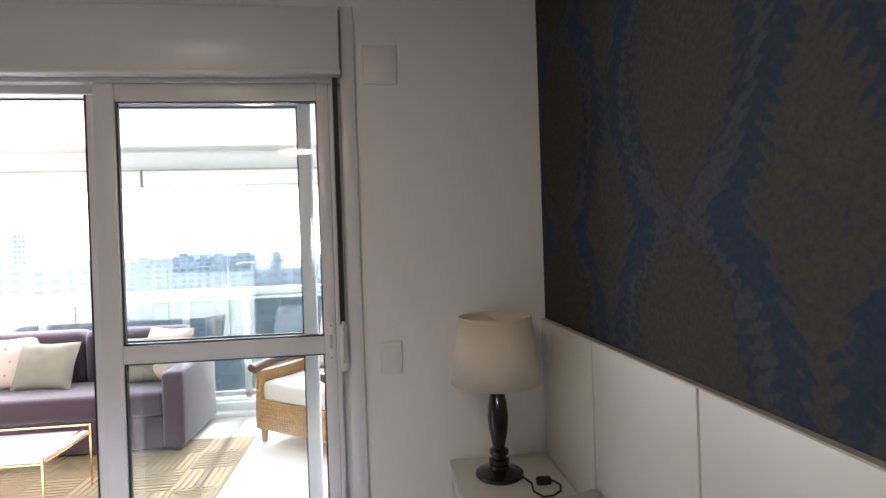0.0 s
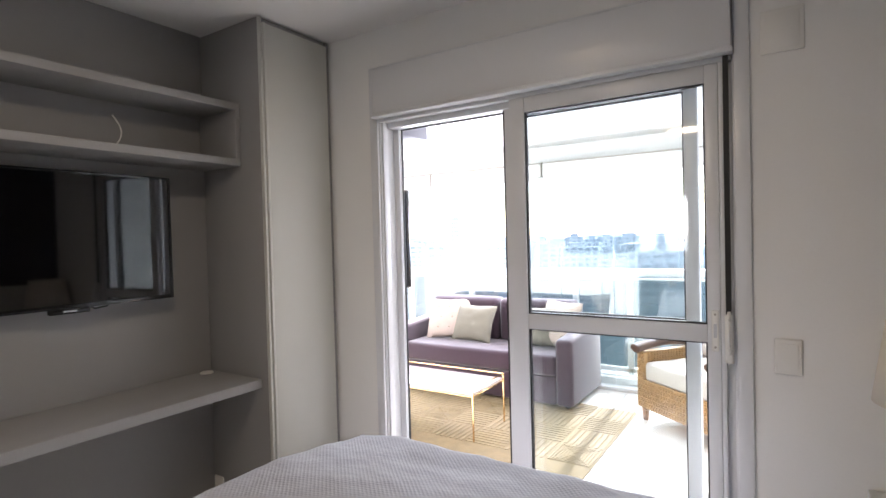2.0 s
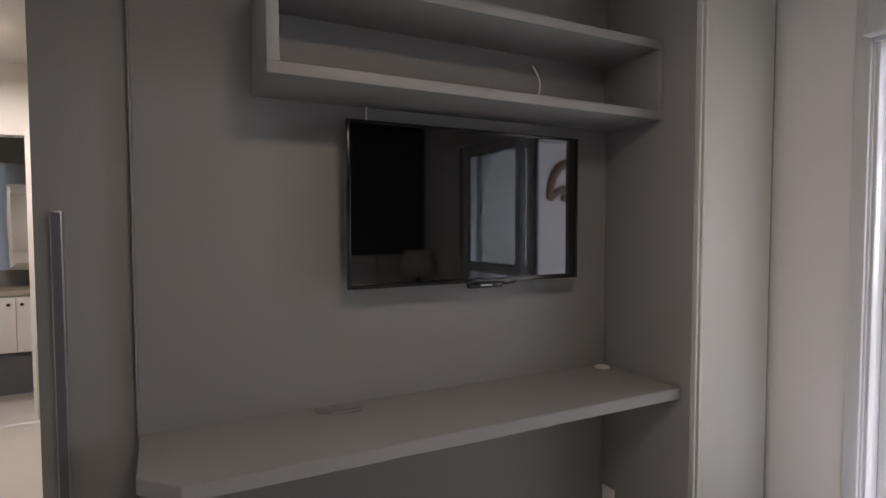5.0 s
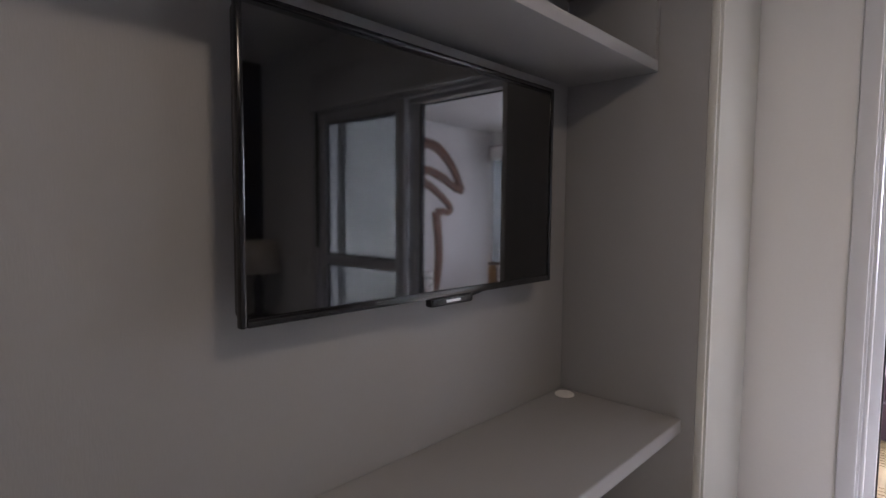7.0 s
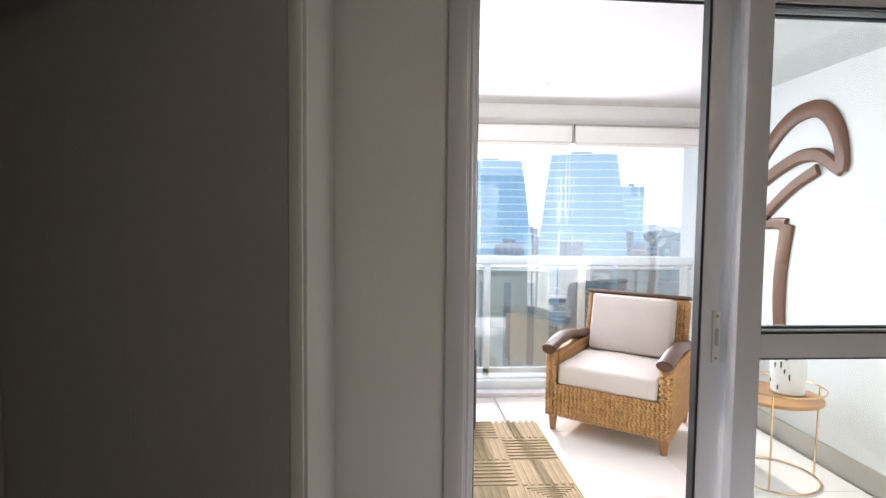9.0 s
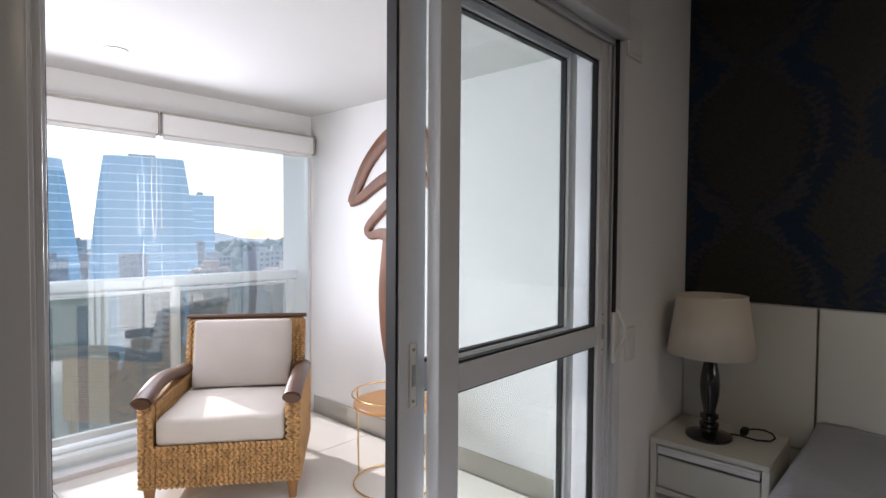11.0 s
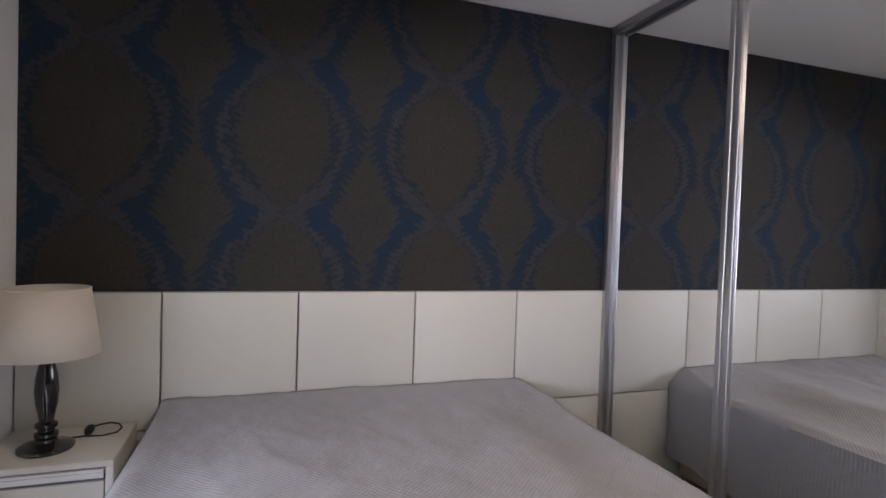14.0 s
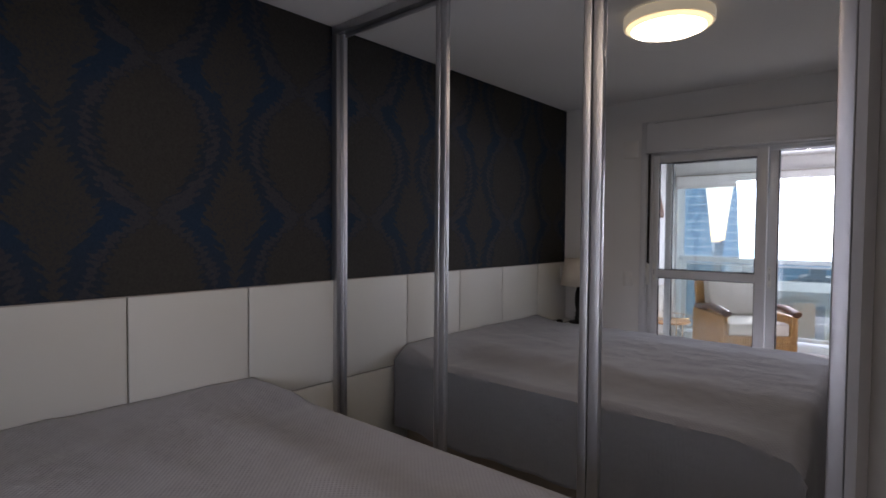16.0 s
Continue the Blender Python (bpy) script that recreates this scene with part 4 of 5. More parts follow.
def weave_fast(w, h, m, pitch=0.026, row=0.0165):
    """A plaited sheet of fat strands, w by h, facing local -y of m."""
    unit = bmesh.new()
    bmesh.ops.create_icosphere(unit, subdivisions=1, radius=1.0)
    vs = [v.co.copy() for v in unit.verts]
    unit.verts.index_update()
    fs = [[v.index for v in f.verts] for f in unit.faces]
    unit.free()
    cols, rows_ = max(2, int(w / pitch)), max(2, int(h / row))
    V, F = [], []
    for r_ in range(rows_):
        for c_ in range(cols):
            loc = m @ Matrix.Translation((-w / 2 + (c_ + 0.5) * w / cols, 0, (r_ + 0.5) * h / rows_)) @ Matrix.Rotation(0.55 if r_ % 2 == 0 else -0.55, 4, "Y") @ Matrix.Diagonal((w / cols * 0.70, 0.009, h / rows_ * 0.56, 1))
            k = len(V)
            V += [tuple(loc @ v) for v in vs]
            F += [[i + k for i in f] for f in fs]
    me = bpy.data.meshes.new("wicker")
    me.from_pydata(V, [], F)
    me.materials.append(M_WICKER)
    me.polygons.foreach_set("use_smooth", [True] * len(me.polygons))
    return me


def wicker(name, w, h, m):
    ob = new(name, weave_fast(w, h, m))
    ob.parent = chair
    return tagged(ob, "honey-coloured plaited wicker")


CW, CD = 0.79, 0.77
AW = 0.072                                       # width of an arm
part("front_core", box(bmesh.new(), -CW / 2 + 0.01, CW / 2 - 0.01, -CD / 2 + 0.012, CD / 2 - 0.06, 0.11, 0.31, 0.01), M_WICKER, chair)
wicker("front_weave", CW - 0.02, 0.215, pose(0, -CD / 2 + 0.008, 0.105))
for s in (-1, 1):
    xc = s * (CW / 2 - AW / 2 - 0.006)
    part("arm_core", box(bmesh.new(), xc - AW / 2 + 0.006, xc + AW / 2 - 0.006, -CD / 2 + 0.014, CD / 2 - 0.07, 0.31, 0.525, 0.012), M_WICKER, chair)
    wicker("side_weave", CD - 0.06, 0.42, pose(s * (CW / 2 - 0.008), -0.02, 0.105, 0, 0, 90 * s))
    wicker("inner_weave", CD - 0.16, 0.10, pose(s * (CW / 2 - AW - 0.006), -0.03, 0.43, 0, 0, -90 * s))
    wicker("arm_front_weave", AW, 0.205, pose(xc, -CD / 2 + 0.010, 0.32))
    ar = bmesh.new()
    tube(ar, [(xc + s * 0.010 * math.sin(math.pi * k / 14), -CD / 2 - 0.045 + (CD - 0.06) * k / 14, 0.548 + 0.05 * math.sin(math.pi * min(1, k / 12))) for k in range(15)], 0.047, 16)
    for v in ar.verts:
        v.co.z = 0.56 + (v.co.z - 0.56) * 0.74
    bmesh.ops.holes_fill(ar, edges=ar.edges[:])
    bmesh.ops.bevel(ar, geom=[e for e in ar.edges if any(len(f.verts) > 4 for f in e.link_faces)], offset=0.008, segments=2, affect="EDGES")
    part("armrest", ar, M_WOOD, chair, "rounded dark walnut armrest", 60)
    for y in (-CD / 2 + 0.05, CD / 2 - 0.08):
        part("leg", rod(bmesh.new(), (s * (CW / 2 - 0.045), y, 0.0), (s * (CW / 2 - 0.045), y, 0.112), 0.020, 10, 0.031), M_LEG, chair, "tapered honey wood leg")
bk = pose(0, 0.245, 0.30, -12, 0, 0)
part("back_core", box(bmesh.new(), -CW / 2 + 0.045, CW / 2 - 0.045, 0.0, 0.05, 0.0, 0.555, 0.012), M_WICKER, chair).matrix_basis = bk
wicker("back_weave", CW - 0.09, 0.54, bk @ pose(0, 0.058, 0.0, 0, 0, 180))
wicker("back_front_weave", CW - 0.09, 0.54, bk @ pose(0, -0.004, 0.0))
for s in (-1, 1):
    wicker("back_edge_weave", 0.055, 0.54, bk @ pose(s * (CW / 2 - 0.043), 0.025, 0.0, 0, 0, 90 * s))
part("top_rail", box(bmesh.new(), -CW / 2 + 0.030, CW / 2 - 0.030, -0.020, 0.070, 0.557, 0.580, 0.007, 3), M_WOOD, chair, "dark walnut top rail").matrix_basis = bk


def boxed_cushion(w, d, h, m, crown, seed):
    """A boxed cushion: flat-sided, softly crowned, with a slightly uneven face."""
    bm = bmesh.new()
    box(bm, -w / 2, w / 2, -d / 2, d / 2, 0, h, 0.022, 3)
    bmesh.ops.subdivide_edges(bm, edges=[e for e in bm.edges if e.calc_length() > 0.15], cuts=7, use_grid_fill=True)
    for v in bm.verts:
        u, t_ = 2 * v.co.x / w, 2 * v.co.y / d
        k = max(0.0, (1 - u * u) * (1 - t_ * t_))
        sgn = 1 if v.co.z > h / 2 else -0.3
        v.co.z += sgn * (crown * k + 0.006 * noise.noise(Vector((v.co.x * 7, v.co.y * 7, seed))))
        v.co.x += 0.004 * noise.noise(Vector((v.co.y * 9, v.co.z * 9, seed)))
    bmesh.ops.transform(bm, matrix=m, verts=bm.verts)
    return bm


seat_w = CW - 2 * AW - 0.022
part("seat_cushion", boxed_cushion(seat_w, 0.61, 0.135, pose(0, -CD / 2 + 0.32, 0.315), 0.012, 2.0), M_SEAT, chair, "oatmeal canvas seat cushion", 60)
part("back_cushion", boxed_cushion(seat_w - 0.065, 0.40, 0.14, bk @ pose(0, -0.012, 0.338, 90, 0, 0), 0.020, 5.0), M_SEAT_SHADED, chair, "oatmeal canvas back cushion", 60)

# ---- side table, vase ----
st = thing("side_table", "small round side table with brass hoops and wooden disc", "side table", (-0.485, 1.37, 0))
ring = lambda r, z: [(r * math.cos(k / 48 * math.tau), r * math.sin(k / 48 * math.tau), z) for k in range(48)]
part("floor_ring", tube(bmesh.new(), ring(0.225, 0.006), 0.005, 8, True), M_GOLD, st)
part("top_ring", tube(bmesh.new(), ring(0.235, 0.505), 0.005, 8, True), M_GOLD, st)
for k in range(3):
    a = math.radians(112 + 120 * k)
    part("leg", rod(bmesh.new(), (0.225 * math.cos(a), 0.225 * math.sin(a), 0.006), (0.235 * math.cos(a), 0.235 * math.sin(a), 0.505), 0.005, 8), M_GOLD, st)
part("disc", turned(bmesh.new(), [(0.222, 0.438), (0.228, 0.442), (0.228, 0.454), (0.224, 0.458)], 64), M_AMBER, st, "amber wooden disc")
vase = thing("vase", "white oval vase with dark lettering-like marks", "vase", (-0.405, 1.38, 0.458))
part("body", turned(bmesh.new(), [(0.070, 0.0), (0.082, 0.01), (0.086, 0.12), (0.082, 0.25), (0.076, 0.36), (0.073, 0.362), (0.068, 0.30)], 40), M_PLATE, vase)
for k in range(26):
    a = math.radians(150 + random.uniform(-70, 110))
    z = 0.03 + 0.30 * random.random()
    hh = random.uniform(0.008, 0.04)
    q = part("mark", boxes((-0.0035, 0.0035, -0.0885, -0.086, z, z + hh)), M_BLACK, vase)
    q.matrix_basis = pose(0, 0, 0, 0, 0, math.degrees(a) + 90)

# ---- carved mushroom on the balcony wall ----
def carved(name, path, widths, depth):
    """A flat carved band along a (y, z) path, with rounded front edges."""
    bm = bmesh.new()
    pts = [Vector((0, y, z)) for y, z in path]
    L_, R_ = [], []
    for i, p in enumerate(pts):
        d = (pts[min(i + 1, len(pts) - 1)] - pts[max(i - 1, 0)]).normalized()
        nrm = Vector((0, -d.z, d.y))
        L_.append(p + nrm * widths[i] / 2), R_.append(p - nrm * widths[i] / 2)
    rows_ = []
    for f, x in ((1.0, 0.0), (1.0, -depth * 0.6), (0.72, -depth * 0.93), (0.0, -depth)):
        rows_.append(([bm.verts.new(((a + b) / 2 + (a - b) / 2 * f) + Vector((x, 0, 0))) for a, b in zip(L_, R_)], [bm.verts.new(((a + b) / 2 - (a - b) / 2 * f) + Vector((x, 0, 0))) for a, b in zip(L_, R_)]))
    for (a0, b0), (a1, b1) in zip(rows_, rows_[1:]):
        for i in range(len(pts) - 1):
            bm.faces.new((a0[i], a0[i + 1], a1[i + 1], a1[i])), bm.faces.new((b0[i + 1], b0[i], b1[i], b1[i + 1]))
    for i in range(len(pts) - 1):
        bm.faces.new((rows_[0][0][i], rows_[0][1][i], rows_[0][1][i + 1], rows_[0][0][i + 1]))
    bmesh.ops.remove_doubles(bm, verts=bm.verts, dist=0.0002)
    bmesh.ops.holes_fill(bm, edges=bm.edges[:])
    return bm


def smooth_path(ctrl, n=8):
    out = []
    c = [Vector((*p, 0)) if len(p) == 2 else Vector(p) for p in ctrl]
    for i in range(len(c) - 1):
        p0, p1, p2, p3 = c[max(i - 1, 0)], c[i], c[i + 1], c[min(i + 2, len(c) - 1)]
        for k in range(n):
            t = k / n
            out.append(0.5 * (2 * p1 + (p2 - p0) * t + (2 * p0 - 5 * p1 + 4 * p2 - p3) * t * t + (3 * p1 - p0 - 3 * p2 + p3) * t ** 3))
    out.append(c[-1])
    return out


mush = thing("wall_sculpture", "carved reddish wooden mushroom outline on the white wall", "wall sculpture", (BXE - 0.001, 0, 0))
def band(ctrl):
    s = smooth_path(ctrl)
    return carved("band", [(p.x, p.y) for p in s], [p.z * 1.18 for p in s], 0.030)
part("cap_arch", band([(2.235, 1.60, 0.05), (2.20, 1.66, 0.075), (2.06, 1.86, 0.085), (1.86, 2.02, 0.085), (1.68, 2.06, 0.085), (1.56, 2.02, 0.085), (1.47, 1.90, 0.08), (1.43, 1.74, 0.07), (1.43, 1.67, 0.05)]), M_WOOD2, mush)
part("cap_rim", band([(2.235, 1.60, 0.05), (2.12, 1.635, 0.062), (1.95, 1.72, 0.07), (1.78, 1.78, 0.07), (1.68, 1.79, 0.07), (1.60, 1.78, 0.07), (1.54, 1.75, 0.065), (1.47, 1.70, 0.06), (1.43, 1.67, 0.05)]), M_WOOD2, mush)
part("collar", band([(1.60, 1.70, 0.06), (1.78, 1.62, 0.06), (1.95, 1.51, 0.06), (2.05, 1.42, 0.055), (2.02, 1.375, 0.05), (1.92, 1.385, 0.06), (1.84, 1.37, 0.08)]), M_WOOD2, mush)
part("stem", band([(1.83, 1.38, 0.09), (1.86, 1.20, 0.085), (1.88, 1.00, 0.085), (1.87, 0.78, 0.08), (1.84, 0.62, 0.075), (1.82, 0.52, 0.06)]), M_WOOD2, mush)

# ---- living room seen through the doorway ----
solid("living_floor", boxes((-6.6, -3.4, -5.6, 0.0, -0.12, 0.0)), M_TILE, "polished cream porcelain living room floor", "floor")
solid("living_ceiling", boxes((-6.6, -3.4, -5.6, 0.0, 2.56, 2.68)), M_CEIL, "white living room ceiling", "ceiling")
solid("living_wall_far", boxes((-6.35, -6.2, -3.17, 0.0, 0.0, 2.56), (-6.35, -6.2, -5.6, -4.05, 0.0, 2.56), (-6.35, -6.2, -4.05, -3.17, 2.05, 2.56)), M_WALL, "white living room wall with a doorway", "wall")
solid("living_wall_side", boxes((-6.6, -3.24, -5.72, -5.6, 0.0, 2.56)), M_WALL, "white living room side wall", "wall")
solid("living_wall_end", boxes((-3.4, -3.24, -5.6, -3.5, 0.0, 2.56)), M_WALL, "white living room wall beside the bedroom", "wall")
solid("living_wall_balcony", boxes((-6.6, -6.35, -0.0, 0.16, 0.0, 2.56)), M_WALL, "white living room corner wall", "wall")
solid("washroom_wall", boxes((-7.9, -7.8, -4.3, -2.9, 0.0, 2.56), (-7.8, -6.6, -4.4, -4.3, 0.0, 2.56), (-7.8, -6.35, -2.9, -2.8, 0.0, 2.56), (-7.9, -6.6, -4.4, -2.8, 2.56, 2.68), (-7.9, -6.6, -4.4, -2.8, -0.1, 0.0)), M_SKIRT, "taupe tiled washroom walls", "wall")
M_STONE = mat("beige_veined_stone", (0.38, 0.35, 0.27), 0.4, var=0.22, scale=2.2, bump=0.0)
pil = thing("stone_pilaster", "beige veined stone pilaster on the living room wall", "pilaster", (0, 0, 0))
part("shaft", box(bmesh.new(), -6.199, -6.02, -3.10, -2.93, 0.56, 2.558, 0.004), M_STONE, pil)
part("plinth", box(bmesh.new(), -6.199, -6.00, -3.11, -2.90, 0.0, 0.5595, 0.004), M_TILE, pil, "pale stone plinth")
van = thing("washroom_vanity", "pale vanity cabinet with two doors and basin", "vanity", (-7.0, -3.35, 0))
part("cabinet", box(bmesh.new(), -0.22, 0.2, -0.35, 0.3, 0.35, 0.82, 0.006), M_LAM2, van)
for y in (-0.34, -0.03):
    vd = part("door", box(bmesh.new(), 0.201, 0.216, y, y + 0.305, 0.355, 0.81, 0.003), M_PLATE, van)
    part("knob", rod(bmesh.new(), (0.216, y + (0.26 if y < -0.1 else 0.04), 0.75), (0.235, y + (0.26 if y < -0.1 else 0.04), 0.75), 0.012), M_BLACK, vd)
part("counter", box(bmesh.new(), -0.22, 0.225, -0.36, 0.31, 0.8205, 0.86, 0.005), M_STONE, van)
part("leg", boxes((-0.2, 0.18, -0.33, 0.28, 0.0, 0.3495)), M_DARKBOX, van)
wm = thing("washroom_mirror", "narrow wall mirror over the vanity", "mirror", (-7.30, -3.3, 1.0))
part("glass", box(bmesh.new(), 0.0, 0.015, -0.3, 0.3, 0.0, 0.95, 0.003), M_MIRROR, wm)
part("mount", boxes((-0.499, -0.0005, -0.25, 0.25, 0.1, 0.85)), M_LAM, wm)
ch = thing("chest_of_drawers", "white chest of drawers in the living room", "chest of drawers", (-4.35, -3.12, 0))
part("body", box(bmesh.new(), -0.22, 0.22, -0.40, 0.06, 0.0, 0.76, 0.006), M_LAM2, ch)
for k in range(3):
    part("drawer", box(bmesh.new(), -0.2, 0.2, 0.0605, 0.075, 0.03 + 0.24 * k, 0.25 + 0.24 * k, 0.004), M_LAM2, ch)
ll = thing("living_lamp", "warm glowing ceiling lamp in the living room", "ceiling lamp", (-5.3, -3.33, 2.44))
part("diffuser", turned(bmesh.new(), [(0.10, 0.0), (0.15, 0.03), (0.16, 0.06), (0.15, 0.119)], 40), M_LIGHT, ll)

# ---- city outside ----
M_GROUND = mat("city_ground_painted_haze", (0.13, 0.15, 0.14), 0.9, var=0.5, scale=0.012, bump=0.0, bscale=0.15)
M_TREES = mat("distant_tree_cover", (0.06, 0.085, 0.045), 0.95, var=0.4, scale=0.05, bump=0.0, bscale=0.6)
M_BLDC = mat("cream_render_facade", (0.80, 0.78, 0.70), 0.8, var=0.06, scale=0.3, bump=0.0, bscale=2)
M_BLDW = mat("pale_concrete_facade", (0.36, 0.39, 0.43), 0.7, var=0.08, scale=0.1, bump=0.0, bscale=0.8)
M_BLDB = mat("brown_brick_facade", (0.32, 0.26, 0.24), 0.8, var=0.1, scale=0.1, bump=0.0, bscale=0.8)
M_BLDG = mat("blue_glass_facade", (0.12, 0.25, 0.38), 0.3, 0.0, 0.12, 0.05, 0.0, 0.5)
M_BLDH = mat("pale_glass_spandrel", (0.55, 0.66, 0.74), 0.4, var=0.05, scale=0.1, bump=0.0, bscale=0.8)
M_WIN = mat("grey_window_band", (0.15, 0.19, 0.24), 0.2, var=0.1, scale=0.2, bump=0.0, bscale=1)
M_BLDD = mat("dark_grey_facade", (0.20, 0.23, 0.27), 0.6, var=0.1, scale=0.1, bump=0.0, bscale=0.8)
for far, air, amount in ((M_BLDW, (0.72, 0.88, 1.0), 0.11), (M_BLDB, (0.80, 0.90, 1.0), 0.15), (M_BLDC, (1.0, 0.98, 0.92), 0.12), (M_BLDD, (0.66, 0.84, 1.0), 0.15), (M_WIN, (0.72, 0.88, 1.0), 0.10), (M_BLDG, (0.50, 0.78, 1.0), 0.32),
                         (M_BLDH, (0.72, 0.90, 1.0), 0.30), (M_TREES, (0.50, 0.77, 1.0), 0.20), (M_GROUND, (0.58, 0.78, 1.0), 0.13)):     # air light of the hazy distance, painted on as a faint glow
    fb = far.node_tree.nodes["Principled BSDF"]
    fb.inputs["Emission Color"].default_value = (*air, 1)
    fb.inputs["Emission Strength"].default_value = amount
GZ = -68.0
gnd = bmesh.new()
n_ = 40
gv = [[gnd.verts.new((-4000 + 8000 * i / n_, 20 + 4800 * j / n_, GZ + (0 if j < 16 else 46 * max(0, noise.noise(Vector((i * 0.22, j * 0.16, 5)))) * (j - 15) / 10))) for j in range(n_ + 1)] for i in range(n_ + 1)]
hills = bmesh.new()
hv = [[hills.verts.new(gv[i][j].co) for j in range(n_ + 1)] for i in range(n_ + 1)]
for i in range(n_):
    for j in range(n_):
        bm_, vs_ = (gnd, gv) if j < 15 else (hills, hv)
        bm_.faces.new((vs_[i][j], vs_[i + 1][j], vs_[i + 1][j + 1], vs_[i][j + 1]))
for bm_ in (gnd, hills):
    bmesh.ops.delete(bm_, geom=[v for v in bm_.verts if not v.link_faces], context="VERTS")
M_HILLS = mat("blue_hills_painted_haze", (0.16, 0.21, 0.24), 0.95, var=0.35, scale=0.01, bump=0.0, bscale=0.1)
# The hills' haze is painted too: a bluish glow over their own colour.
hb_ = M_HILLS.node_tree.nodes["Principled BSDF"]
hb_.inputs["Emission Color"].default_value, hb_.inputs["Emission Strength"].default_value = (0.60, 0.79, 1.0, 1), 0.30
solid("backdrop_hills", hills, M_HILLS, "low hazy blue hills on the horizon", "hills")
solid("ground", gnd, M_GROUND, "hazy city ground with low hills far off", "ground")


def storey_ring(w, d, z0, z1, k0, k1, cut):
    """A storey with cut corners, k0 of its full plan at the foot and k1 at the head."""
    bm = bmesh.new()
    plan = [(-w / 2 + cut, -d / 2), (w / 2 - cut, -d / 2), (w / 2, -d / 2 + cut), (w / 2, d / 2 - cut), (w / 2 - cut, d / 2), (-w / 2 + cut, d / 2), (-w / 2, d / 2 - cut), (-w / 2, -d / 2 + cut)]
    lo_, hi_ = [bm.verts.new((x * k0, y * k0, z0)) for x, y in plan], [bm.verts.new((x * k1, y * k1, z1)) for x, y in plan]
    bm.faces.new(lo_[::-1]), bm.faces.new(hi_)
    for i in range(8):
        bm.faces.new((lo_[i], lo_[(i + 1) % 8], hi_[(i + 1) % 8], hi_[i]))
    return bm


def glass_tower(label, at, w, d, h, floors, shrink, turn):
    """An office tower that draws in towards its top: blue glass storeys between thin pale ledges."""
    ob = thing("glass_tower", label, "building", (*at, GZ), turn, "city buildings")
    f = lambda z: 1 - shrink * (z / h) ** 2.2
    for k in range(floors):
        z0, z1 = h * k / floors, h * (k + 0.89) / floors
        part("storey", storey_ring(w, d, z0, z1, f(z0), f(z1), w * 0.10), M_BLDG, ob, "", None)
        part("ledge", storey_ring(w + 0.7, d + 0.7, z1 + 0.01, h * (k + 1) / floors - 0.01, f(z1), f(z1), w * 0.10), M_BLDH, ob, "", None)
    part("roof_plant", boxes((-w * 0.14, w * 0.10, -d * 0.15, d * 0.15, h, h + 2.2)), M_BLDD, ob, "", None)
    return ob


def tower_block(name, label, at, w, d, h, m, floors, turn=0):
    """A city block with storey bands parted by piers, and a roof plant."""
    ob = thing(name, label, "building", (*at, GZ), turn, "city buildings")
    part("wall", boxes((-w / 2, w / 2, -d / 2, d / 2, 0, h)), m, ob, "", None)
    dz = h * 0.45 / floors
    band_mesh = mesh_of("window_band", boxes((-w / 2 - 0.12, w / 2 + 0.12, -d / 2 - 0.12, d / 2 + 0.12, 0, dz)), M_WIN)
    for f in range(max(0, floors - 12), floors):                # the storeys that stand clear of the roofs in front
        band_ob = new("window_band", band_mesh)
        band_ob.parent = ob
        band_ob.location = (0, 0, h * (f + 0.35) / floors)
    bays = max(3, int(w / 4.2))
    pier_mesh = mesh_of("pier", boxes((-0.5 * w / bays * 0.42, 0.5 * w / bays * 0.42, -d / 2 - 0.3, d / 2 + 0.3, h * 0.35, h - 0.4)), m)
    for k in range(bays + 1):
        p_ob = new("pier", pier_mesh)
        p_ob.parent = ob
        p_ob.location = (-w / 2 + w * k / bays, 0, 0)
    part("roof", boxes((-w * 0.25, w * 0.25, -d * 0.25, d * 0.25, h, h + 2.5)), M_BLDD if floors % 3 == 0 else m, ob, "", None)
    return ob


def polar(bearing, dist):
    return (-2.3 + dist * math.sin(radians(bearing)), -1.0 + dist * math.cos(radians(bearing)))


glass_tower("tall tapering blue glass office tower far off", polar(18.6, 330), 52, 44, 107, 24, 0.30, -16)
glass_tower("tall tapering blue glass office tower far off", polar(9.1, 340), 52, 44, 105, 24, 0.30, -6)
glass_tower("slim blue glass tower far off", polar(23.4, 380), 16, 16, 92, 22, 0.02, -20)
rng = random.Random(4)
for k in range(64):
    b_ = rng.uniform(-74, 24)
    d_ = rng.uniform(170, 900)
    h_ = rng.uniform(20, 46) + max(0, d_ - 350) * 0.022
    w_ = rng.uniform(14, 34)
    if b_ > 2 and d_ < 380:
        continue
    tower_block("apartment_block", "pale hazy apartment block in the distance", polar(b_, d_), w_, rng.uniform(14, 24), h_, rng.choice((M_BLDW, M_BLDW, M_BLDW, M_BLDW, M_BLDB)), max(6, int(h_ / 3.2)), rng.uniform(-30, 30))
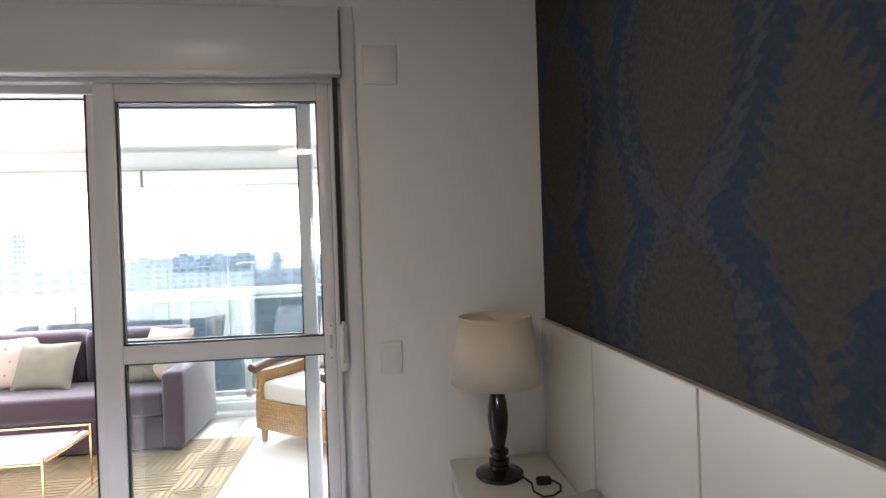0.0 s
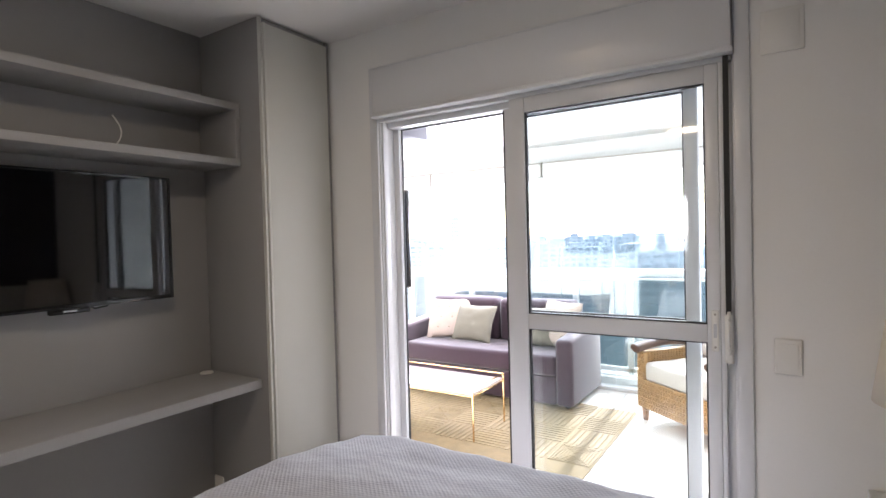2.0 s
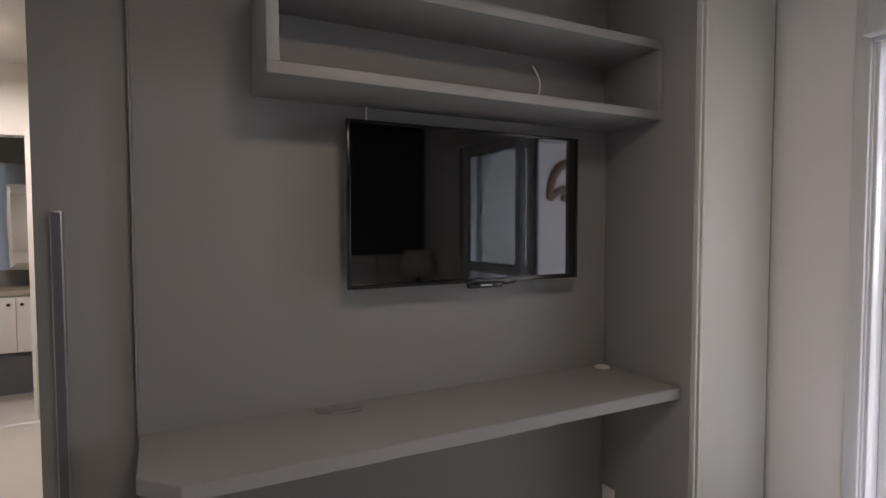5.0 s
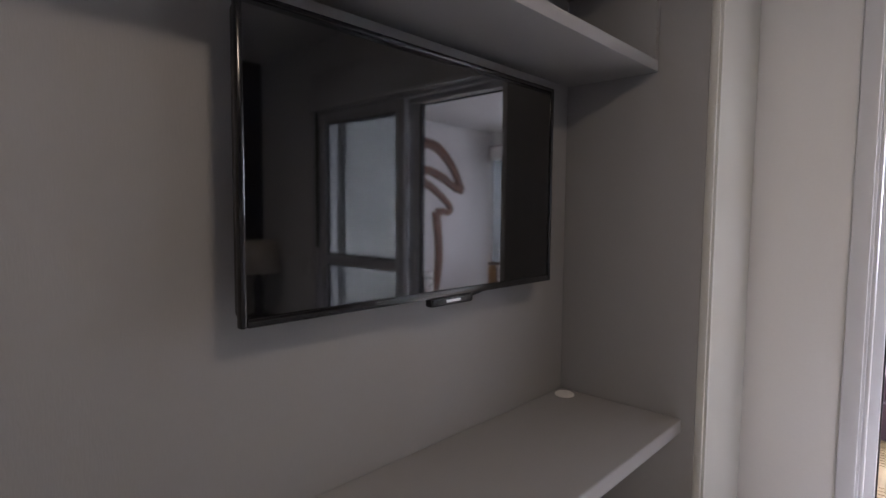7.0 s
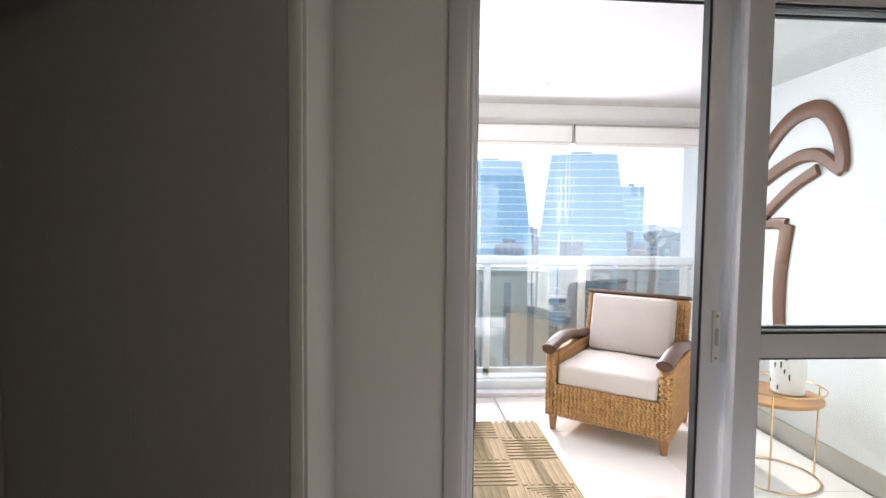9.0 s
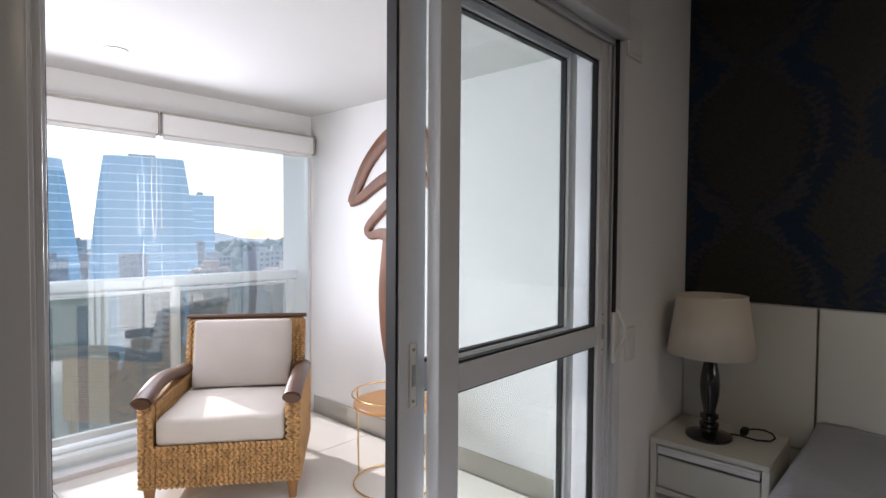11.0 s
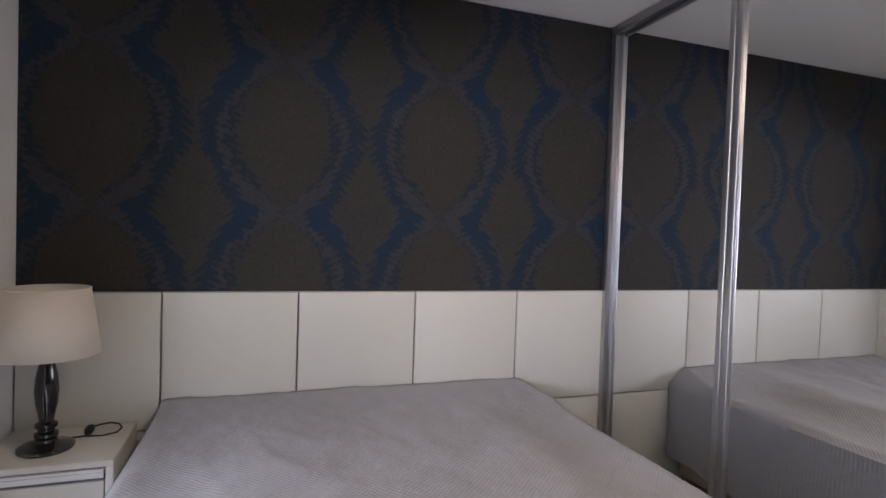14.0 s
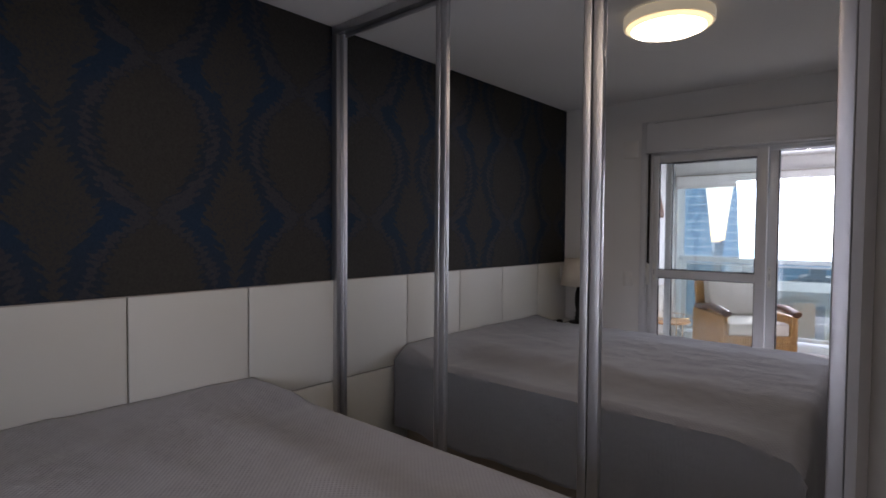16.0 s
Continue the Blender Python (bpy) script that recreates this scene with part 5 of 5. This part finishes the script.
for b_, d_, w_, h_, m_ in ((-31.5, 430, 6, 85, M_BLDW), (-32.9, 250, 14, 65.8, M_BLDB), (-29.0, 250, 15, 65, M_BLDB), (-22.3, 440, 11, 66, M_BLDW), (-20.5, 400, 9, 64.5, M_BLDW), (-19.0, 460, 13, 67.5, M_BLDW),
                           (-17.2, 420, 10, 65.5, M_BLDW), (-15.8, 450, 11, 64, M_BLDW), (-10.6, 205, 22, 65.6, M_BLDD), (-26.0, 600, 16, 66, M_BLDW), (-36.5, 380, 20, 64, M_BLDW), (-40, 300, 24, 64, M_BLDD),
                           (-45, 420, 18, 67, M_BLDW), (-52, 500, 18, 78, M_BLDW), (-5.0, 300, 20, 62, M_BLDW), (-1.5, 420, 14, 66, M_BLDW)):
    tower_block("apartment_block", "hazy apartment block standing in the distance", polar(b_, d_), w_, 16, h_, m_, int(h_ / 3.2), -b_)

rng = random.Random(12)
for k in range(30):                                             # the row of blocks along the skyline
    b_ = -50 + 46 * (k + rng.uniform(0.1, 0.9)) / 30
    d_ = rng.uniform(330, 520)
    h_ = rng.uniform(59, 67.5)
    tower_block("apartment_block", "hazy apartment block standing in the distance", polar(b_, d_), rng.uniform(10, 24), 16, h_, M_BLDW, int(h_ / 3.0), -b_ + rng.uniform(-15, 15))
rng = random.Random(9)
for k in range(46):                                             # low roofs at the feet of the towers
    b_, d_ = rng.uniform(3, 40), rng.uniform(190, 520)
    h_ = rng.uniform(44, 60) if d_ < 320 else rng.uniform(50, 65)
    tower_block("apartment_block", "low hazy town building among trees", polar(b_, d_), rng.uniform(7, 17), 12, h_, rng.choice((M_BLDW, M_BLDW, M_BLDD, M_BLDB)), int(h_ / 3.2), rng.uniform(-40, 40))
nb = thing("neighbour_building", "cream neighbouring building with dark upright slots", "building", (*polar(9.0, 60), GZ), -8, "city buildings")
part("wall", boxes((-9, 6, -6, 6, 0, 64.2)), M_BLDC, nb, "", None)
for k in range(6):
    part("slot", boxes((-8.2 + 2.4 * k, -7.5 + 2.4 * k, -6.15, -5.9, 52, 63)), M_BLDD, nb, "dark upright window slot", None)
clump = bmesh.new()
bmesh.ops.create_icosphere(clump, subdivisions=1, radius=1.0)
clump.verts.index_update()
cv, cf = [v.co.copy() for v in clump.verts], [[v.index for v in f.verts] for f in clump.faces]
clump.free()
WV, WF = [], []
for k in range(2600):
    b_, d_ = rng.uniform(-60, 55), rng.uniform(120, 1500)
    x_, y_ = polar(b_, d_)
    w_ = rng.uniform(4, 9) * (1 + d_ / 900)
    h_ = rng.uniform(0.7, 1.3) * w_ * 0.8
    zb = GZ + rng.uniform(0.25, 0.75) * (30 if b_ > 16 else 12) * min(1.6, d_ / 420)
    base_i = len(WV)
    WV += [(x_ + v.x * w_ * rng.uniform(0.8, 1.2), y_ + v.y * w_, zb + v.z * h_ * rng.uniform(0.8, 1.25)) for v in cv]
    WF += [[i + base_i for i in f] for f in cf]
    if zb - h_ > GZ:                                            # the slope that carries it
        base_i = len(WV)
        WV += [(x_ - w_, y_, zb), (x_ + w_, y_, zb), (x_ + 2 * w_, y_ - 2 * w_, GZ), (x_ - 2 * w_, y_ - 2 * w_, GZ)]
        WF += [[base_i, base_i + 1, base_i + 2, base_i + 3]]
wood_mesh = bpy.data.meshes.new("far_woods")
wood_mesh.from_pydata(WV, [], WF)
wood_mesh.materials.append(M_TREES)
tagged(new("far_woods", wood_mesh), "hazy green tree cover between the town buildings", "trees", "", "stuff")


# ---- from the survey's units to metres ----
for ob in list(scene.collection.objects):
    if ob.parent is None and ob.type in {"MESH", "EMPTY"} or ob in (window_daylight, ceiling_lamp_light, living_lamp_light):
        ob.matrix_basis = Matrix.Scale(K, 4) @ ob.matrix_basis
